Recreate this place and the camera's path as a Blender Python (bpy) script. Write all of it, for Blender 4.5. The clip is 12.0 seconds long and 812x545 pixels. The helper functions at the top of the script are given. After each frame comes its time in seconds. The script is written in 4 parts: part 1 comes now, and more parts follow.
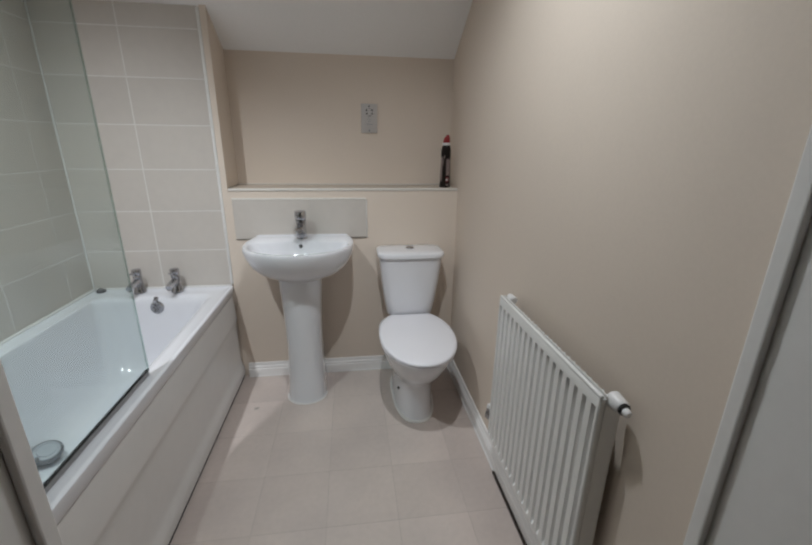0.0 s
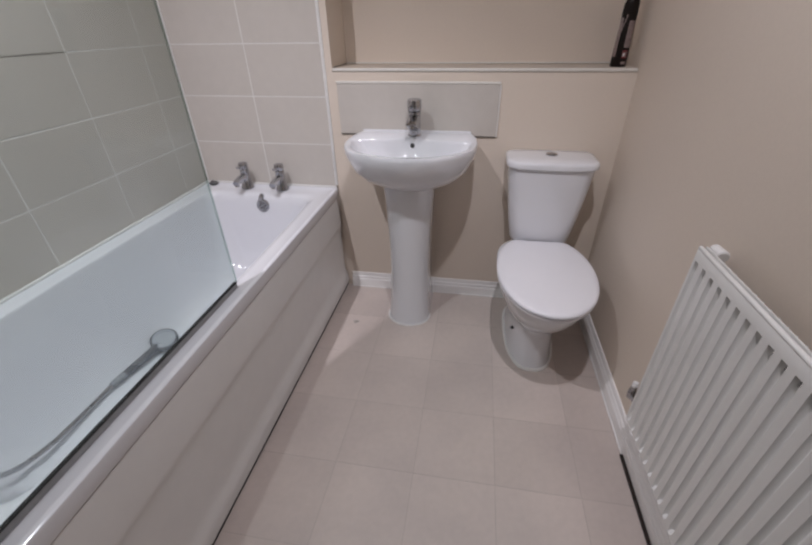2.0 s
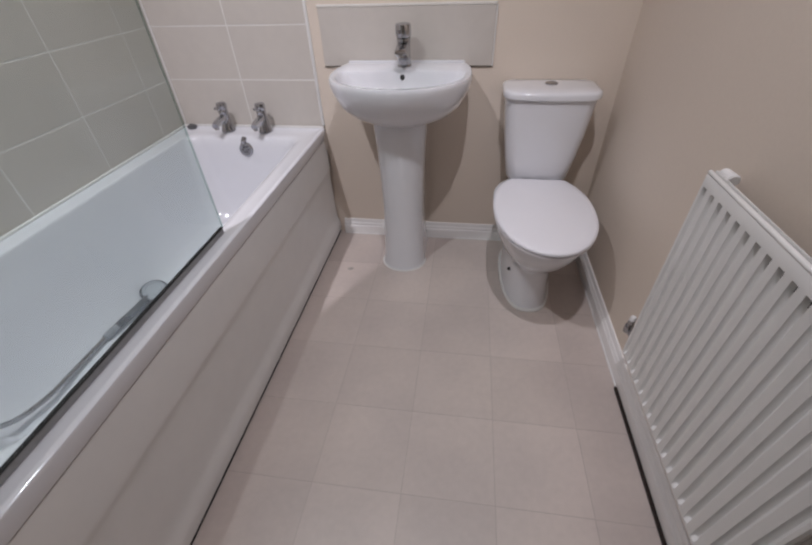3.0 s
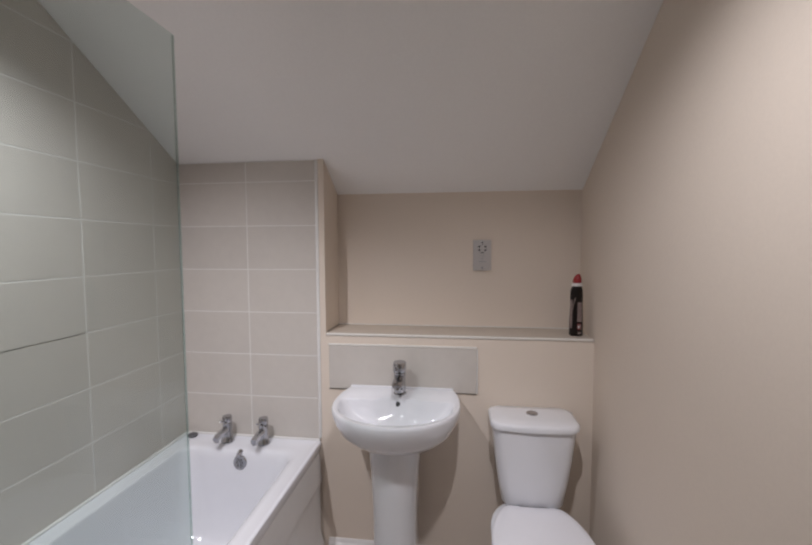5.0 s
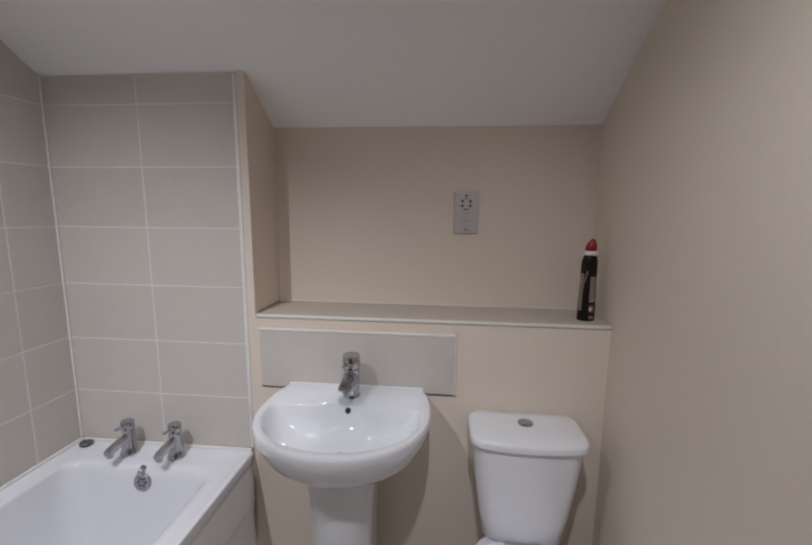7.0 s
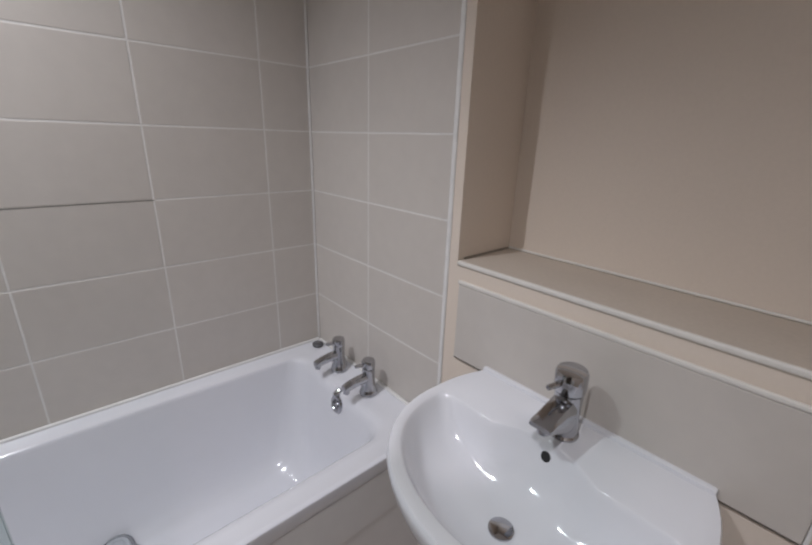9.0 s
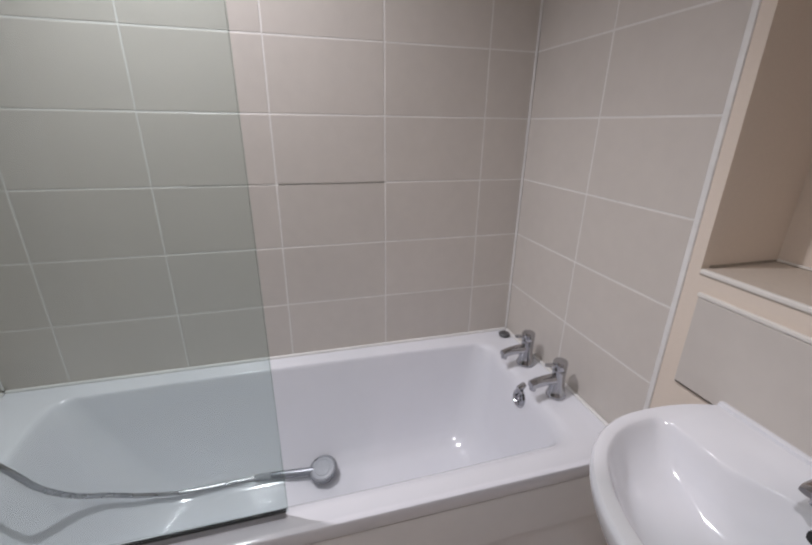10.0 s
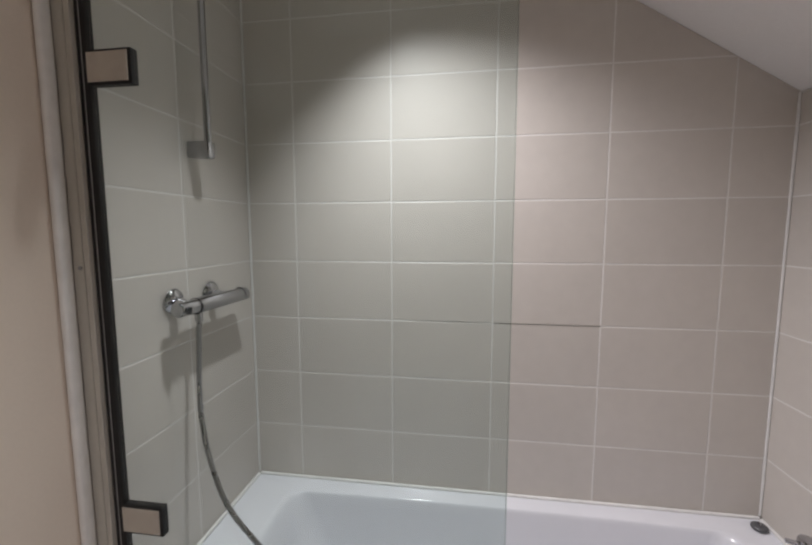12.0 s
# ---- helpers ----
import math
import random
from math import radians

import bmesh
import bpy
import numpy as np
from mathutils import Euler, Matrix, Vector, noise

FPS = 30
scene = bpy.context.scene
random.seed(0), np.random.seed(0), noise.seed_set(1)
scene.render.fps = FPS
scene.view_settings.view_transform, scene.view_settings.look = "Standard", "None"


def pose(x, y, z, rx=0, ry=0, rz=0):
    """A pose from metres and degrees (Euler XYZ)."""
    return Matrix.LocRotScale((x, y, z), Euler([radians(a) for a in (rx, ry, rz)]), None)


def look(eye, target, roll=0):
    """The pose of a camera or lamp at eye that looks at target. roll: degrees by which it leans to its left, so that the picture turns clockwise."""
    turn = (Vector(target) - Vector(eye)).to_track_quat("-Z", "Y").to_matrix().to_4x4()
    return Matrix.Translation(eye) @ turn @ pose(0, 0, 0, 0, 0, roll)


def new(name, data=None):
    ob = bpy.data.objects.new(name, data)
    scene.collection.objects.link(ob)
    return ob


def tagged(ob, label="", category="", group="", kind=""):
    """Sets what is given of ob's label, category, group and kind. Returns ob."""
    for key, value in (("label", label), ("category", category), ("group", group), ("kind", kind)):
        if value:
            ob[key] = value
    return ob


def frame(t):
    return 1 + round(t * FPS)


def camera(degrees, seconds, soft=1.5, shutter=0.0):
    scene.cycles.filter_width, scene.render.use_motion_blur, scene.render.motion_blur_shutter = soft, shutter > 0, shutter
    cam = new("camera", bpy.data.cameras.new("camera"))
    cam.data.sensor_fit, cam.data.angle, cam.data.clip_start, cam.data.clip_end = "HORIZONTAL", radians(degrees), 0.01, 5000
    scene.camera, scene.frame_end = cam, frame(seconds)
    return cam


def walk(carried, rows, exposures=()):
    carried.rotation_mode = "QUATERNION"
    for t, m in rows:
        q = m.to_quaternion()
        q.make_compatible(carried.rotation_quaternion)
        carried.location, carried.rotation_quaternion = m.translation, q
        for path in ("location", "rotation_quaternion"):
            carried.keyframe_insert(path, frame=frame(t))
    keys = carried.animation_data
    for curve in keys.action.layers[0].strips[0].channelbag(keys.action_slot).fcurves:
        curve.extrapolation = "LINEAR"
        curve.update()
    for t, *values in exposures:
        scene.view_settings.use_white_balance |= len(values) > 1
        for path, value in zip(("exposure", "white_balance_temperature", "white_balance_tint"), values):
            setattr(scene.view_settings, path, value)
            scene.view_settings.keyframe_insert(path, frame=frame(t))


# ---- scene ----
cam = camera(91.2, 12.0, soft=2.3)
PATH = [
    (0, (1.321, -2.121, 1.292), (1.587, -0.237, 0.678), 0.8),
    (0.5, (1.352, -1.923, 1.304), (1.272, -0.023, 0.685), -0.2),
    (1, (1.35, -1.841, 1.319), (1.042, 0.028, 0.679), -0.6),
    (1.5, (1.328, -1.79, 1.276), (1.018, 0.008, 0.458), -0.4),
    (2, (1.32, -1.763, 1.227), (1.026, -0.097, 0.16), -1.0),
    (2.5, (1.319, -1.755, 1.178), (1.047, -0.222, -0.078), -2.0),
    (2.7, (1.316, -1.754, 1.165), (1.061, -0.253, -0.132), -2.1),
    (4.3, (1.33, -1.727, 1.374), (1.068, 0.162, 0.772), -0.9),
    (4.5, (1.34, -1.732, 1.405), (1.066, 0.192, 0.931), -0.8),
    (5, (1.309, -1.76, 1.46), (1.06, 0.221, 1.336), -0.2),
    (5.5, (1.264, -1.765, 1.492), (1.074, 0.226, 1.466), 0.0),
    (6, (1.274, -1.702, 1.47), (1.128, 0.293, 1.471), 0.0),
    (6.5, (1.329, -1.499, 1.446), (1.196, 0.493, 1.325), -0.2),
    (6.7, (1.356, -1.407, 1.437), (1.209, 0.577, 1.238), 0.1),
    (8.3, (1.334, -0.863, 1.355), (0.521, 0.876, 0.794), 1.5),
    (8.5, (1.329, -0.791, 1.358), (0.319, 0.831, 0.767), 1.9),
    (9, (1.329, -0.722, 1.347), (-0.084, 0.544, 0.712), 1.9),
    (9.5, (1.315, -0.74, 1.337), (-0.365, 0.116, 0.669), 0.9),
    (10, (1.294, -0.792, 1.337), (-0.512, -0.288, 0.641), 0.8),
    (10.5, (1.282, -0.836, 1.356), (-0.578, -0.68, 0.637), 0.4),
    (11, (1.298, -0.875, 1.383), (-0.6, -0.999, 0.766), 0.1),
    (11.5, (1.313, -0.908, 1.424), (-0.622, -1.152, 0.981), -0.1),
    (12, (1.329, -0.941, 1.465), (-0.64, -1.231, 1.26), -0.1),
]
walk(cam, [(t, look(eye, target, roll)) for t, eye, target, roll in PATH],
     [(0.0, 0.03, 6250, -1), (1.0, 0.02, 6400, 6), (2.5, 0.0, 6380, 10), (4.5, 0.03, 6500, 9), (5.5, 0.04, 6400, 7), (6.5, -0.05, 6280, 6), (8.5, -0.28, 6250, 6), (9.5, -0.18, 6350, 7), (10.2, -0.1, 6480, 9), (11.0, -0.1, 6600, 9), (12.0, -0.02, 6620, 9)])

# ---- light ----
world = bpy.data.worlds.new("world")
world.use_nodes = True
world.node_tree.nodes["Background"].inputs[0].default_value = (0.6, 0.65, 0.7, 1)
world.node_tree.nodes["Background"].inputs[1].default_value = 0.02
scene.world = world
CEILING = 2.40
# place, watts, lean towards the niche and towards the tiled wall in degrees, size of the source, width of the beam
LAMPS = [(1.37, -1.24, 50.0, 12, -5, 0.025, 114), (0.44, -1.23, 77.0, 14, 4, 0.025, 107)]
LAMP_COLOUR = (1.0, 0.965, 1.03)


# ---- materials ----
def material(name, colour, rough=0.5, metal=0.0, vary=0.06, grain=60.0, stain=3.0, bump=0.02, bump_scale=None, random_tint=0.0, spec=0.5, coat=0.0, second=None):
    m = bpy.data.materials.new(name)
    m.use_nodes = True
    nt = m.node_tree
    b = nt.nodes["Principled BSDF"]
    b.inputs["Roughness"].default_value = rough
    b.inputs["Metallic"].default_value = metal
    b.inputs["Specular IOR Level"].default_value = spec
    b.inputs["Coat Weight"].default_value = coat
    b.inputs["Coat Roughness"].default_value = 0.08
    geo = nt.nodes.new("ShaderNodeNewGeometry")
    fine = nt.nodes.new("ShaderNodeTexNoise")
    fine.inputs["Scale"].default_value = grain
    fine.inputs["Detail"].default_value = 4
    broad = nt.nodes.new("ShaderNodeTexNoise")
    broad.inputs["Scale"].default_value = stain
    broad.inputs["Detail"].default_value = 3
    for n in (fine, broad):
        nt.links.new(geo.outputs["Position"], n.inputs["Vector"])
    add = nt.nodes.new("ShaderNodeMath")
    add.operation = "ADD"
    nt.links.new(fine.outputs["Fac"], add.inputs[0])
    nt.links.new(broad.outputs["Fac"], add.inputs[1])
    span = nt.nodes.new("ShaderNodeMapRange")
    span.inputs["From Min"].default_value, span.inputs["From Max"].default_value = 0.6, 1.4
    span.inputs["To Min"].default_value, span.inputs["To Max"].default_value = 1 - vary, 1 + vary
    nt.links.new(add.outputs[0], span.inputs["Value"])
    value = span.outputs["Result"]
    if random_tint:
        info = nt.nodes.new("ShaderNodeObjectInfo")
        tint = nt.nodes.new("ShaderNodeMapRange")
        tint.inputs["To Min"].default_value, tint.inputs["To Max"].default_value = 1 - random_tint, 1 + random_tint
        nt.links.new(info.outputs["Random"], tint.inputs["Value"])
        times = nt.nodes.new("ShaderNodeMath")
        times.operation = "MULTIPLY"
        nt.links.new(value, times.inputs[0])
        nt.links.new(tint.outputs["Result"], times.inputs[1])
        value = times.outputs[0]
    scale = nt.nodes.new("ShaderNodeVectorMath")
    scale.operation = "SCALE"
    scale.inputs[0].default_value = colour
    if second:
        patch = nt.nodes.new("ShaderNodeTexNoise")
        patch.inputs["Scale"].default_value, patch.inputs["Detail"].default_value = stain * 0.8, 5
        nt.links.new(geo.outputs["Position"], patch.inputs["Vector"])
        edge = nt.nodes.new("ShaderNodeMapRange")
        edge.inputs["From Min"].default_value, edge.inputs["From Max"].default_value = 0.38, 0.62
        nt.links.new(patch.outputs["Fac"], edge.inputs["Value"])
        blend = nt.nodes.new("ShaderNodeMix")
        blend.data_type = "VECTOR"
        blend.inputs[4].default_value, blend.inputs[5].default_value = colour, second
        nt.links.new(edge.outputs["Result"], blend.inputs[0])
        nt.links.new(blend.outputs[1], scale.inputs[0])
    nt.links.new(value, scale.inputs["Scale"])
    nt.links.new(scale.outputs[0], b.inputs["Base Color"])
    gloss = nt.nodes.new("ShaderNodeMapRange")
    gloss.inputs["To Min"].default_value, gloss.inputs["To Max"].default_value = max(rough - 0.06, 0.02), min(rough + 0.06, 1)
    nt.links.new(broad.outputs["Fac"], gloss.inputs["Value"])
    nt.links.new(gloss.outputs["Result"], b.inputs["Roughness"])
    if bump:
        relief = nt.nodes.new("ShaderNodeTexNoise")
        relief.inputs["Scale"].default_value = bump_scale or grain * 2
        relief.inputs["Detail"].default_value = 3
        nt.links.new(geo.outputs["Position"], relief.inputs["Vector"])
        bp = nt.nodes.new("ShaderNodeBump")
        bp.inputs["Strength"].default_value = bump
        bp.inputs["Distance"].default_value = 0.01
        nt.links.new(relief.outputs["Fac"], bp.inputs["Height"])
        nt.links.new(bp.outputs["Normal"], b.inputs["Normal"])
    return m


def glass_material(name, tint):
    m = bpy.data.materials.new(name)
    m.use_nodes = True
    nt = m.node_tree
    nt.nodes.clear()
    out = nt.nodes.new("ShaderNodeOutputMaterial")
    clear = nt.nodes.new("ShaderNodeBsdfTransparent")
    clear.inputs["Color"].default_value = (*tint, 1)
    shine = nt.nodes.new("ShaderNodeBsdfGlossy")
    shine.inputs["Roughness"].default_value = 0.03
    facing = nt.nodes.new("ShaderNodeLayerWeight")
    facing.inputs["Blend"].default_value = 0.5
    power = nt.nodes.new("ShaderNodeMath")
    power.operation, power.inputs[1].default_value = "POWER", 5.0
    nt.links.new(facing.outputs["Facing"], power.inputs[0])
    gain = nt.nodes.new("ShaderNodeMath")
    gain.operation, gain.inputs[1].default_value, gain.inputs[2].default_value = "MULTIPLY_ADD", 0.9, 0.03
    nt.links.new(power.outputs[0], gain.inputs[0])
    mix = nt.nodes.new("ShaderNodeMixShader")
    nt.links.new(gain.outputs[0], mix.inputs[0])
    nt.links.new(clear.outputs[0], mix.inputs[1])
    nt.links.new(shine.outputs[0], mix.inputs[2])
    nt.links.new(mix.outputs[0], out.inputs["Surface"])
    return m


def lamp_material(name, colour, strength):
    m = bpy.data.materials.new(name)
    m.use_nodes = True
    b = m.node_tree.nodes["Principled BSDF"]
    b.inputs["Base Color"].default_value = (0.9, 0.9, 0.9, 1)
    b.inputs["Emission Color"].default_value = (*colour, 1)
    b.inputs["Emission Strength"].default_value = strength
    return m


M_WALL = material("magnolia_emulsion", (0.73, 0.64, 0.55), 0.75, vary=0.025, grain=140, stain=2.2, bump=0.02, bump_scale=220, spec=0.25)
M_CEIL = material("ceiling_emulsion", (0.88, 0.865, 0.85), 0.85, vary=0.02, grain=90, stain=1.6, bump=0.02, bump_scale=180, spec=0.2)
M_GLOSS = material("white_gloss_paint", (0.86, 0.845, 0.83), 0.35, vary=0.03, grain=40, stain=6, bump=0.02)
M_TILE = material("wall_tile_glaze", (0.585, 0.545, 0.50), 0.37, vary=0.035, grain=25, stain=5, bump=0.025, bump_scale=30, random_tint=0.025)
M_GROUT = material("white_grout", (0.73, 0.71, 0.68), 0.8, vary=0.08, grain=80, stain=7, bump=0.1)
M_JOINT = material("cracked_grout", (0.16, 0.14, 0.12), 0.9, vary=0.3, grain=120, stain=14)
M_VINYL = material("vinyl_tile", (0.60, 0.52, 0.475), 0.40, vary=0.06, grain=45, stain=3.5, bump=0.02, bump_scale=150, random_tint=0.05, second=(0.54, 0.47, 0.435))
M_VINYL_JOINT = material("vinyl_joint", (0.42, 0.37, 0.335), 0.55, vary=0.08, grain=60, stain=9)
M_ACRYLIC = material("bath_acrylic", (0.735, 0.74, 0.775), 0.13, vary=0.012, grain=20, stain=4, bump=0.0, coat=0.3)
M_PANEL = material("bath_panel_plastic", (0.74, 0.725, 0.71), 0.33, vary=0.025, grain=20, stain=5, bump=0.012, bump_scale=25)
M_CERAMIC = material("white_ceramic", (0.76, 0.765, 0.795), 0.10, vary=0.012, grain=15, stain=4, bump=0.0, coat=0.5)
M_SEAT = material("seat_plastic", (0.79, 0.785, 0.82), 0.42, vary=0.012, grain=15, stain=4, bump=0.0)
M_CHROME = material("chrome", (0.47, 0.47, 0.49), 0.09, metal=1.0, vary=0.06, grain=50, stain=18, bump=0.0)
M_HOSE = material("steel_hose", (0.42, 0.42, 0.43), 0.28, metal=1.0, vary=0.08, grain=90, stain=20)
M_GREYPL = material("grey_plastic", (0.30, 0.31, 0.33), 0.35, vary=0.06, grain=60, stain=12)
M_HEAD = material("grey_chrome_plastic", (0.22, 0.23, 0.25), 0.28, metal=0.55, vary=0.08, grain=60, stain=14, bump=0.0)
M_SPRAY = material("spray_face_plastic", (0.40, 0.42, 0.45), 0.4, vary=0.1, grain=120, stain=30)
M_PLUG = material("plug_rubber", (0.09, 0.09, 0.095), 0.4, vary=0.1, grain=90, stain=30)
M_TRIM = material("cream_edging", (0.735, 0.705, 0.655), 0.5, vary=0.06, grain=40, stain=8)
M_BOARD = material("darker_shelf_paint", (0.56, 0.49, 0.415), 0.65, vary=0.06, grain=120, stain=5, bump=0.02)
# black of the rubber seals, and of the shade strip under the bath panel
M_SEAL_SHADE = material("black_rubber_and_shade", (0.004, 0.004, 0.004), 0.55, vary=0.2, grain=60, stain=10)
M_GASKET = material("grey_rubber", (0.26, 0.26, 0.26), 0.4, vary=0.2, grain=60, stain=10)
M_ALU = material("painted_aluminium", (0.47, 0.45, 0.40), 0.40, vary=0.05, grain=60, stain=8)
M_CLAMP = material("brushed_clamp", (0.62, 0.60, 0.57), 0.24, metal=0.85, vary=0.08, grain=60, stain=20)
M_DARK = material("dark_hole", (0.02, 0.02, 0.02), 0.7, vary=0.2)
M_SILICONE = material("white_silicone", (0.78, 0.77, 0.75), 0.4, vary=0.07, grain=40, stain=10)
M_MOULD = material("mouldy_caulk", (0.30, 0.26, 0.21), 0.7, vary=0.45, grain=150, stain=45)
M_RAD = material("radiator_enamel", (0.78, 0.775, 0.755), 0.30, vary=0.02, grain=30, stain=6, bump=0.008)
M_SOCKET = material("socket_plastic", (0.52, 0.495, 0.48), 0.35, vary=0.03, grain=40, stain=14, bump=0.0)
M_BOTTLE = material("black_bottle_plastic", (0.009, 0.006, 0.005), 0.30, vary=0.15, grain=60, stain=25, bump=0.0, spec=0.3)
M_RED = material("red_cap_plastic", (0.27, 0.012, 0.016), 0.35, vary=0.1, grain=60, stain=25, bump=0.0)
M_WHITEPL = material("white_plastic", (0.76, 0.75, 0.74), 0.35, vary=0.04, grain=60, stain=25, bump=0.0)
M_LABEL = material("pale_label", (0.25, 0.19, 0.18), 0.45, vary=0.3, grain=90, stain=40, bump=0.0)
M_LABELRED = material("red_label", (0.20, 0.04, 0.045), 0.45, vary=0.3, grain=90, stain=40, bump=0.0)
M_GLASS = glass_material("screen_glass", (0.885, 0.930, 0.920))
M_EDGE = glass_material("glass_edge", (0.82, 0.87, 0.85))
M_STRIP = material("dark_brown_strip", (0.045, 0.034, 0.030), 0.9, vary=0.25, grain=120, stain=20)
M_SLOT_SHADE = material("shaded_slot", (0.16, 0.155, 0.15), 0.6, vary=0.1, grain=60, stain=20)
M_STAIN = material("floor_stain", (0.36, 0.33, 0.30), 0.6, vary=0.2, grain=200, stain=60)
M_CARPET = material("hall_carpet", (0.30, 0.26, 0.21), 0.95, vary=0.18, grain=220, stain=5, bump=0.3, bump_scale=500, spec=0.1)
M_BULB = lamp_material("lamp_lens", (1.0, 0.92, 0.82), 12.0)


# ---- building helpers ----
def finish(ob, smooth):
    if smooth:
        for p in ob.data.polygons:
            p.use_smooth = True
        ob.data.set_sharp_from_angle(angle=radians(smooth))
    return ob


def part(name, bm, mat, parent=None, label="", smooth=0):
    me = bpy.data.meshes.new(name)
    bmesh.ops.recalc_face_normals(bm, faces=bm.faces[:])
    bm.to_mesh(me)
    bm.free()
    me.materials.append(mat)
    ob = finish(new(name, me), smooth)
    if parent is not None:
        ob.parent = parent
        ob.matrix_parent_inverse = parent.matrix_basis.inverted()
    if label:
        tagged(ob, label)
    return ob


def thing(name, place, label, category, group="", kind=""):
    ob = new(name)
    ob.empty_display_size = 0.05
    ob.location = place
    return tagged(ob, label, category, group, kind)


def box(bm, x0, x1, y0, y1, z0, z1, bevel=0.0, segments=2):
    vs = [bm.verts.new((x, y, z)) for x in (x0, x1) for y in (y0, y1) for z in (z0, z1)]
    faces = [bm.faces.new([vs[i] for i in q]) for q in ((0, 1, 3, 2), (4, 6, 7, 5), (0, 4, 5, 1), (2, 3, 7, 6), (0, 2, 6, 4), (1, 5, 7, 3))]
    if bevel:
        edges = {e for f in faces for e in f.edges}
        bmesh.ops.bevel(bm, geom=list(edges), offset=bevel, segments=segments, affect="EDGES", profile=0.5)
    return bm


def one_box(*a, **k):
    return box(bmesh.new(), *a, **k)


def loft(bm, rings, cap_first=True, cap_last=True):
    made = [[bm.verts.new(p) for p in r] for r in rings]
    n = len(made[0])
    for a, b in zip(made, made[1:]):
        for i in range(n):
            j = (i + 1) % n
            bm.faces.new((a[i], a[j], b[j], b[i]))
    if cap_first:
        bm.faces.new(made[0][::-1])
    if cap_last:
        bm.faces.new(made[-1])
    return bm


def rounded_ring(x0, x1, y0, y1, r, z, n=6):
    pts = []
    for cx, cy, a0 in ((x1 - r, y1 - r, 0), (x0 + r, y1 - r, 90), (x0 + r, y0 + r, 180), (x1 - r, y0 + r, 270)):
        for k in range(n + 1):
            a = radians(a0 + 90 * k / n)
            pts.append(Vector((cx + r * math.cos(a), cy + r * math.sin(a), z)))
    return pts


def lathe(bm, profile, m=Matrix(), n=24):
    rings = [[m @ Vector((r * math.cos(2 * math.pi * k / n), r * math.sin(2 * math.pi * k / n), z)) for k in range(n)] for r, z in profile]
    return loft(bm, rings)


def axis_pose(a, b):
    a, b = Vector(a), Vector(b)
    return Matrix.Translation(a) @ (b - a).to_track_quat("Z", "Y").to_matrix().to_4x4()


def rod(bm, a, b, r0, r1=None, n=16, soft=0.0):
    r1 = r0 if r1 is None else r1
    d = (Vector(b) - Vector(a)).length
    if soft:
        prof = [(r0 - soft, 0), (r0, soft), (r1, d - soft), (r1 - soft, d)]
    else:
        prof = [(r0, 0), (r1, d)]
    return lathe(bm, prof, axis_pose(a, b), n)


def spline(points, per=10):
    pts = [Vector(p) for p in points]
    pts = [2 * pts[0] - pts[1]] + pts + [2 * pts[-1] - pts[-2]]
    out = []
    for i in range(1, len(pts) - 2):
        p0, p1, p2, p3 = pts[i - 1:i + 3]
        for k in range(per):
            t = k / per
            out.append(0.5 * ((2 * p1) + (p2 - p0) * t + (2 * p0 - 5 * p1 + 4 * p2 - p3) * t * t + (3 * p1 - p0 - 3 * p2 + p3) * t ** 3))
    out.append(pts[-2])
    return out


def tube(bm, pts, radius, n=10):
    rings = []
    up = Vector((0.13, 0.2, 1)).normalized()
    for i, p in enumerate(pts):
        d = (pts[min(i + 1, len(pts) - 1)] - pts[max(i - 1, 0)]).normalized()
        u = (up - d * up.dot(d)).normalized()
        up = u
        v = d.cross(u)
        r = radius(i) if callable(radius) else radius
        rings.append([p + r * (math.cos(2 * math.pi * k / n) * u + math.sin(2 * math.pi * k / n) * v) for k in range(n)])
    return loft(bm, rings)


def extrude_profile(bm, profile, a, b, place):
    """A closed profile of (out, up) pairs swept from a to b along a wall; place(s, out, up) gives the point."""
    return loft(bm, [[Vector(place(s, o, u)) for o, u in profile] for s in (a, b)])


def ceiling_height(y):
    return min(CEILING, 1.862 - 0.62 * y)


# ---- structure ----
floor = part("floor", one_box(0.66, 1.897, -1.708, 0.05, -0.12, -0.0004), M_VINYL_JOINT)
tagged(floor, "pale greige vinyl floor with a faint square tile pattern", "floor", kind="structure")
hall_floor = part("floor_hall", one_box(0.2, 2.5, -3.3, -1.708, -0.12, -0.004), M_CARPET)
tagged(hall_floor, "beige carpet floor beyond the doorway", "floor", kind="structure")

wall_west = part("wall_west", one_box(-0.15, -0.008, -1.85, 0.36, 0, 2.5), M_WALL)
tagged(wall_west, "long wall clad in greige rectangular tiles above the bath", "wall", kind="structure")

bm = bmesh.new()
box(bm, -0.008, 0.686, 0.008, 0.36, 0, 2.5)
box(bm, 0.686, 0.713, 0.0, 0.36, 0, 2.5)
box(bm, 0.713, 1.897, 0.0, 0.36, 0, 1.054)
box(bm, 0.713, 1.897, 0.213, 0.36, 1.054, 2.5)
wall_north = tagged(part("wall_north", bm, M_WALL), "magnolia wall with boxed-in pipes, a niche and a tiled column", "wall", kind="structure")

wall_east = part("wall_east", one_box(1.897, 2.05, -1.85, 0.36, 0, 2.5), M_WALL)
tagged(wall_east, "plain magnolia painted wall behind the radiator", "wall", kind="structure")

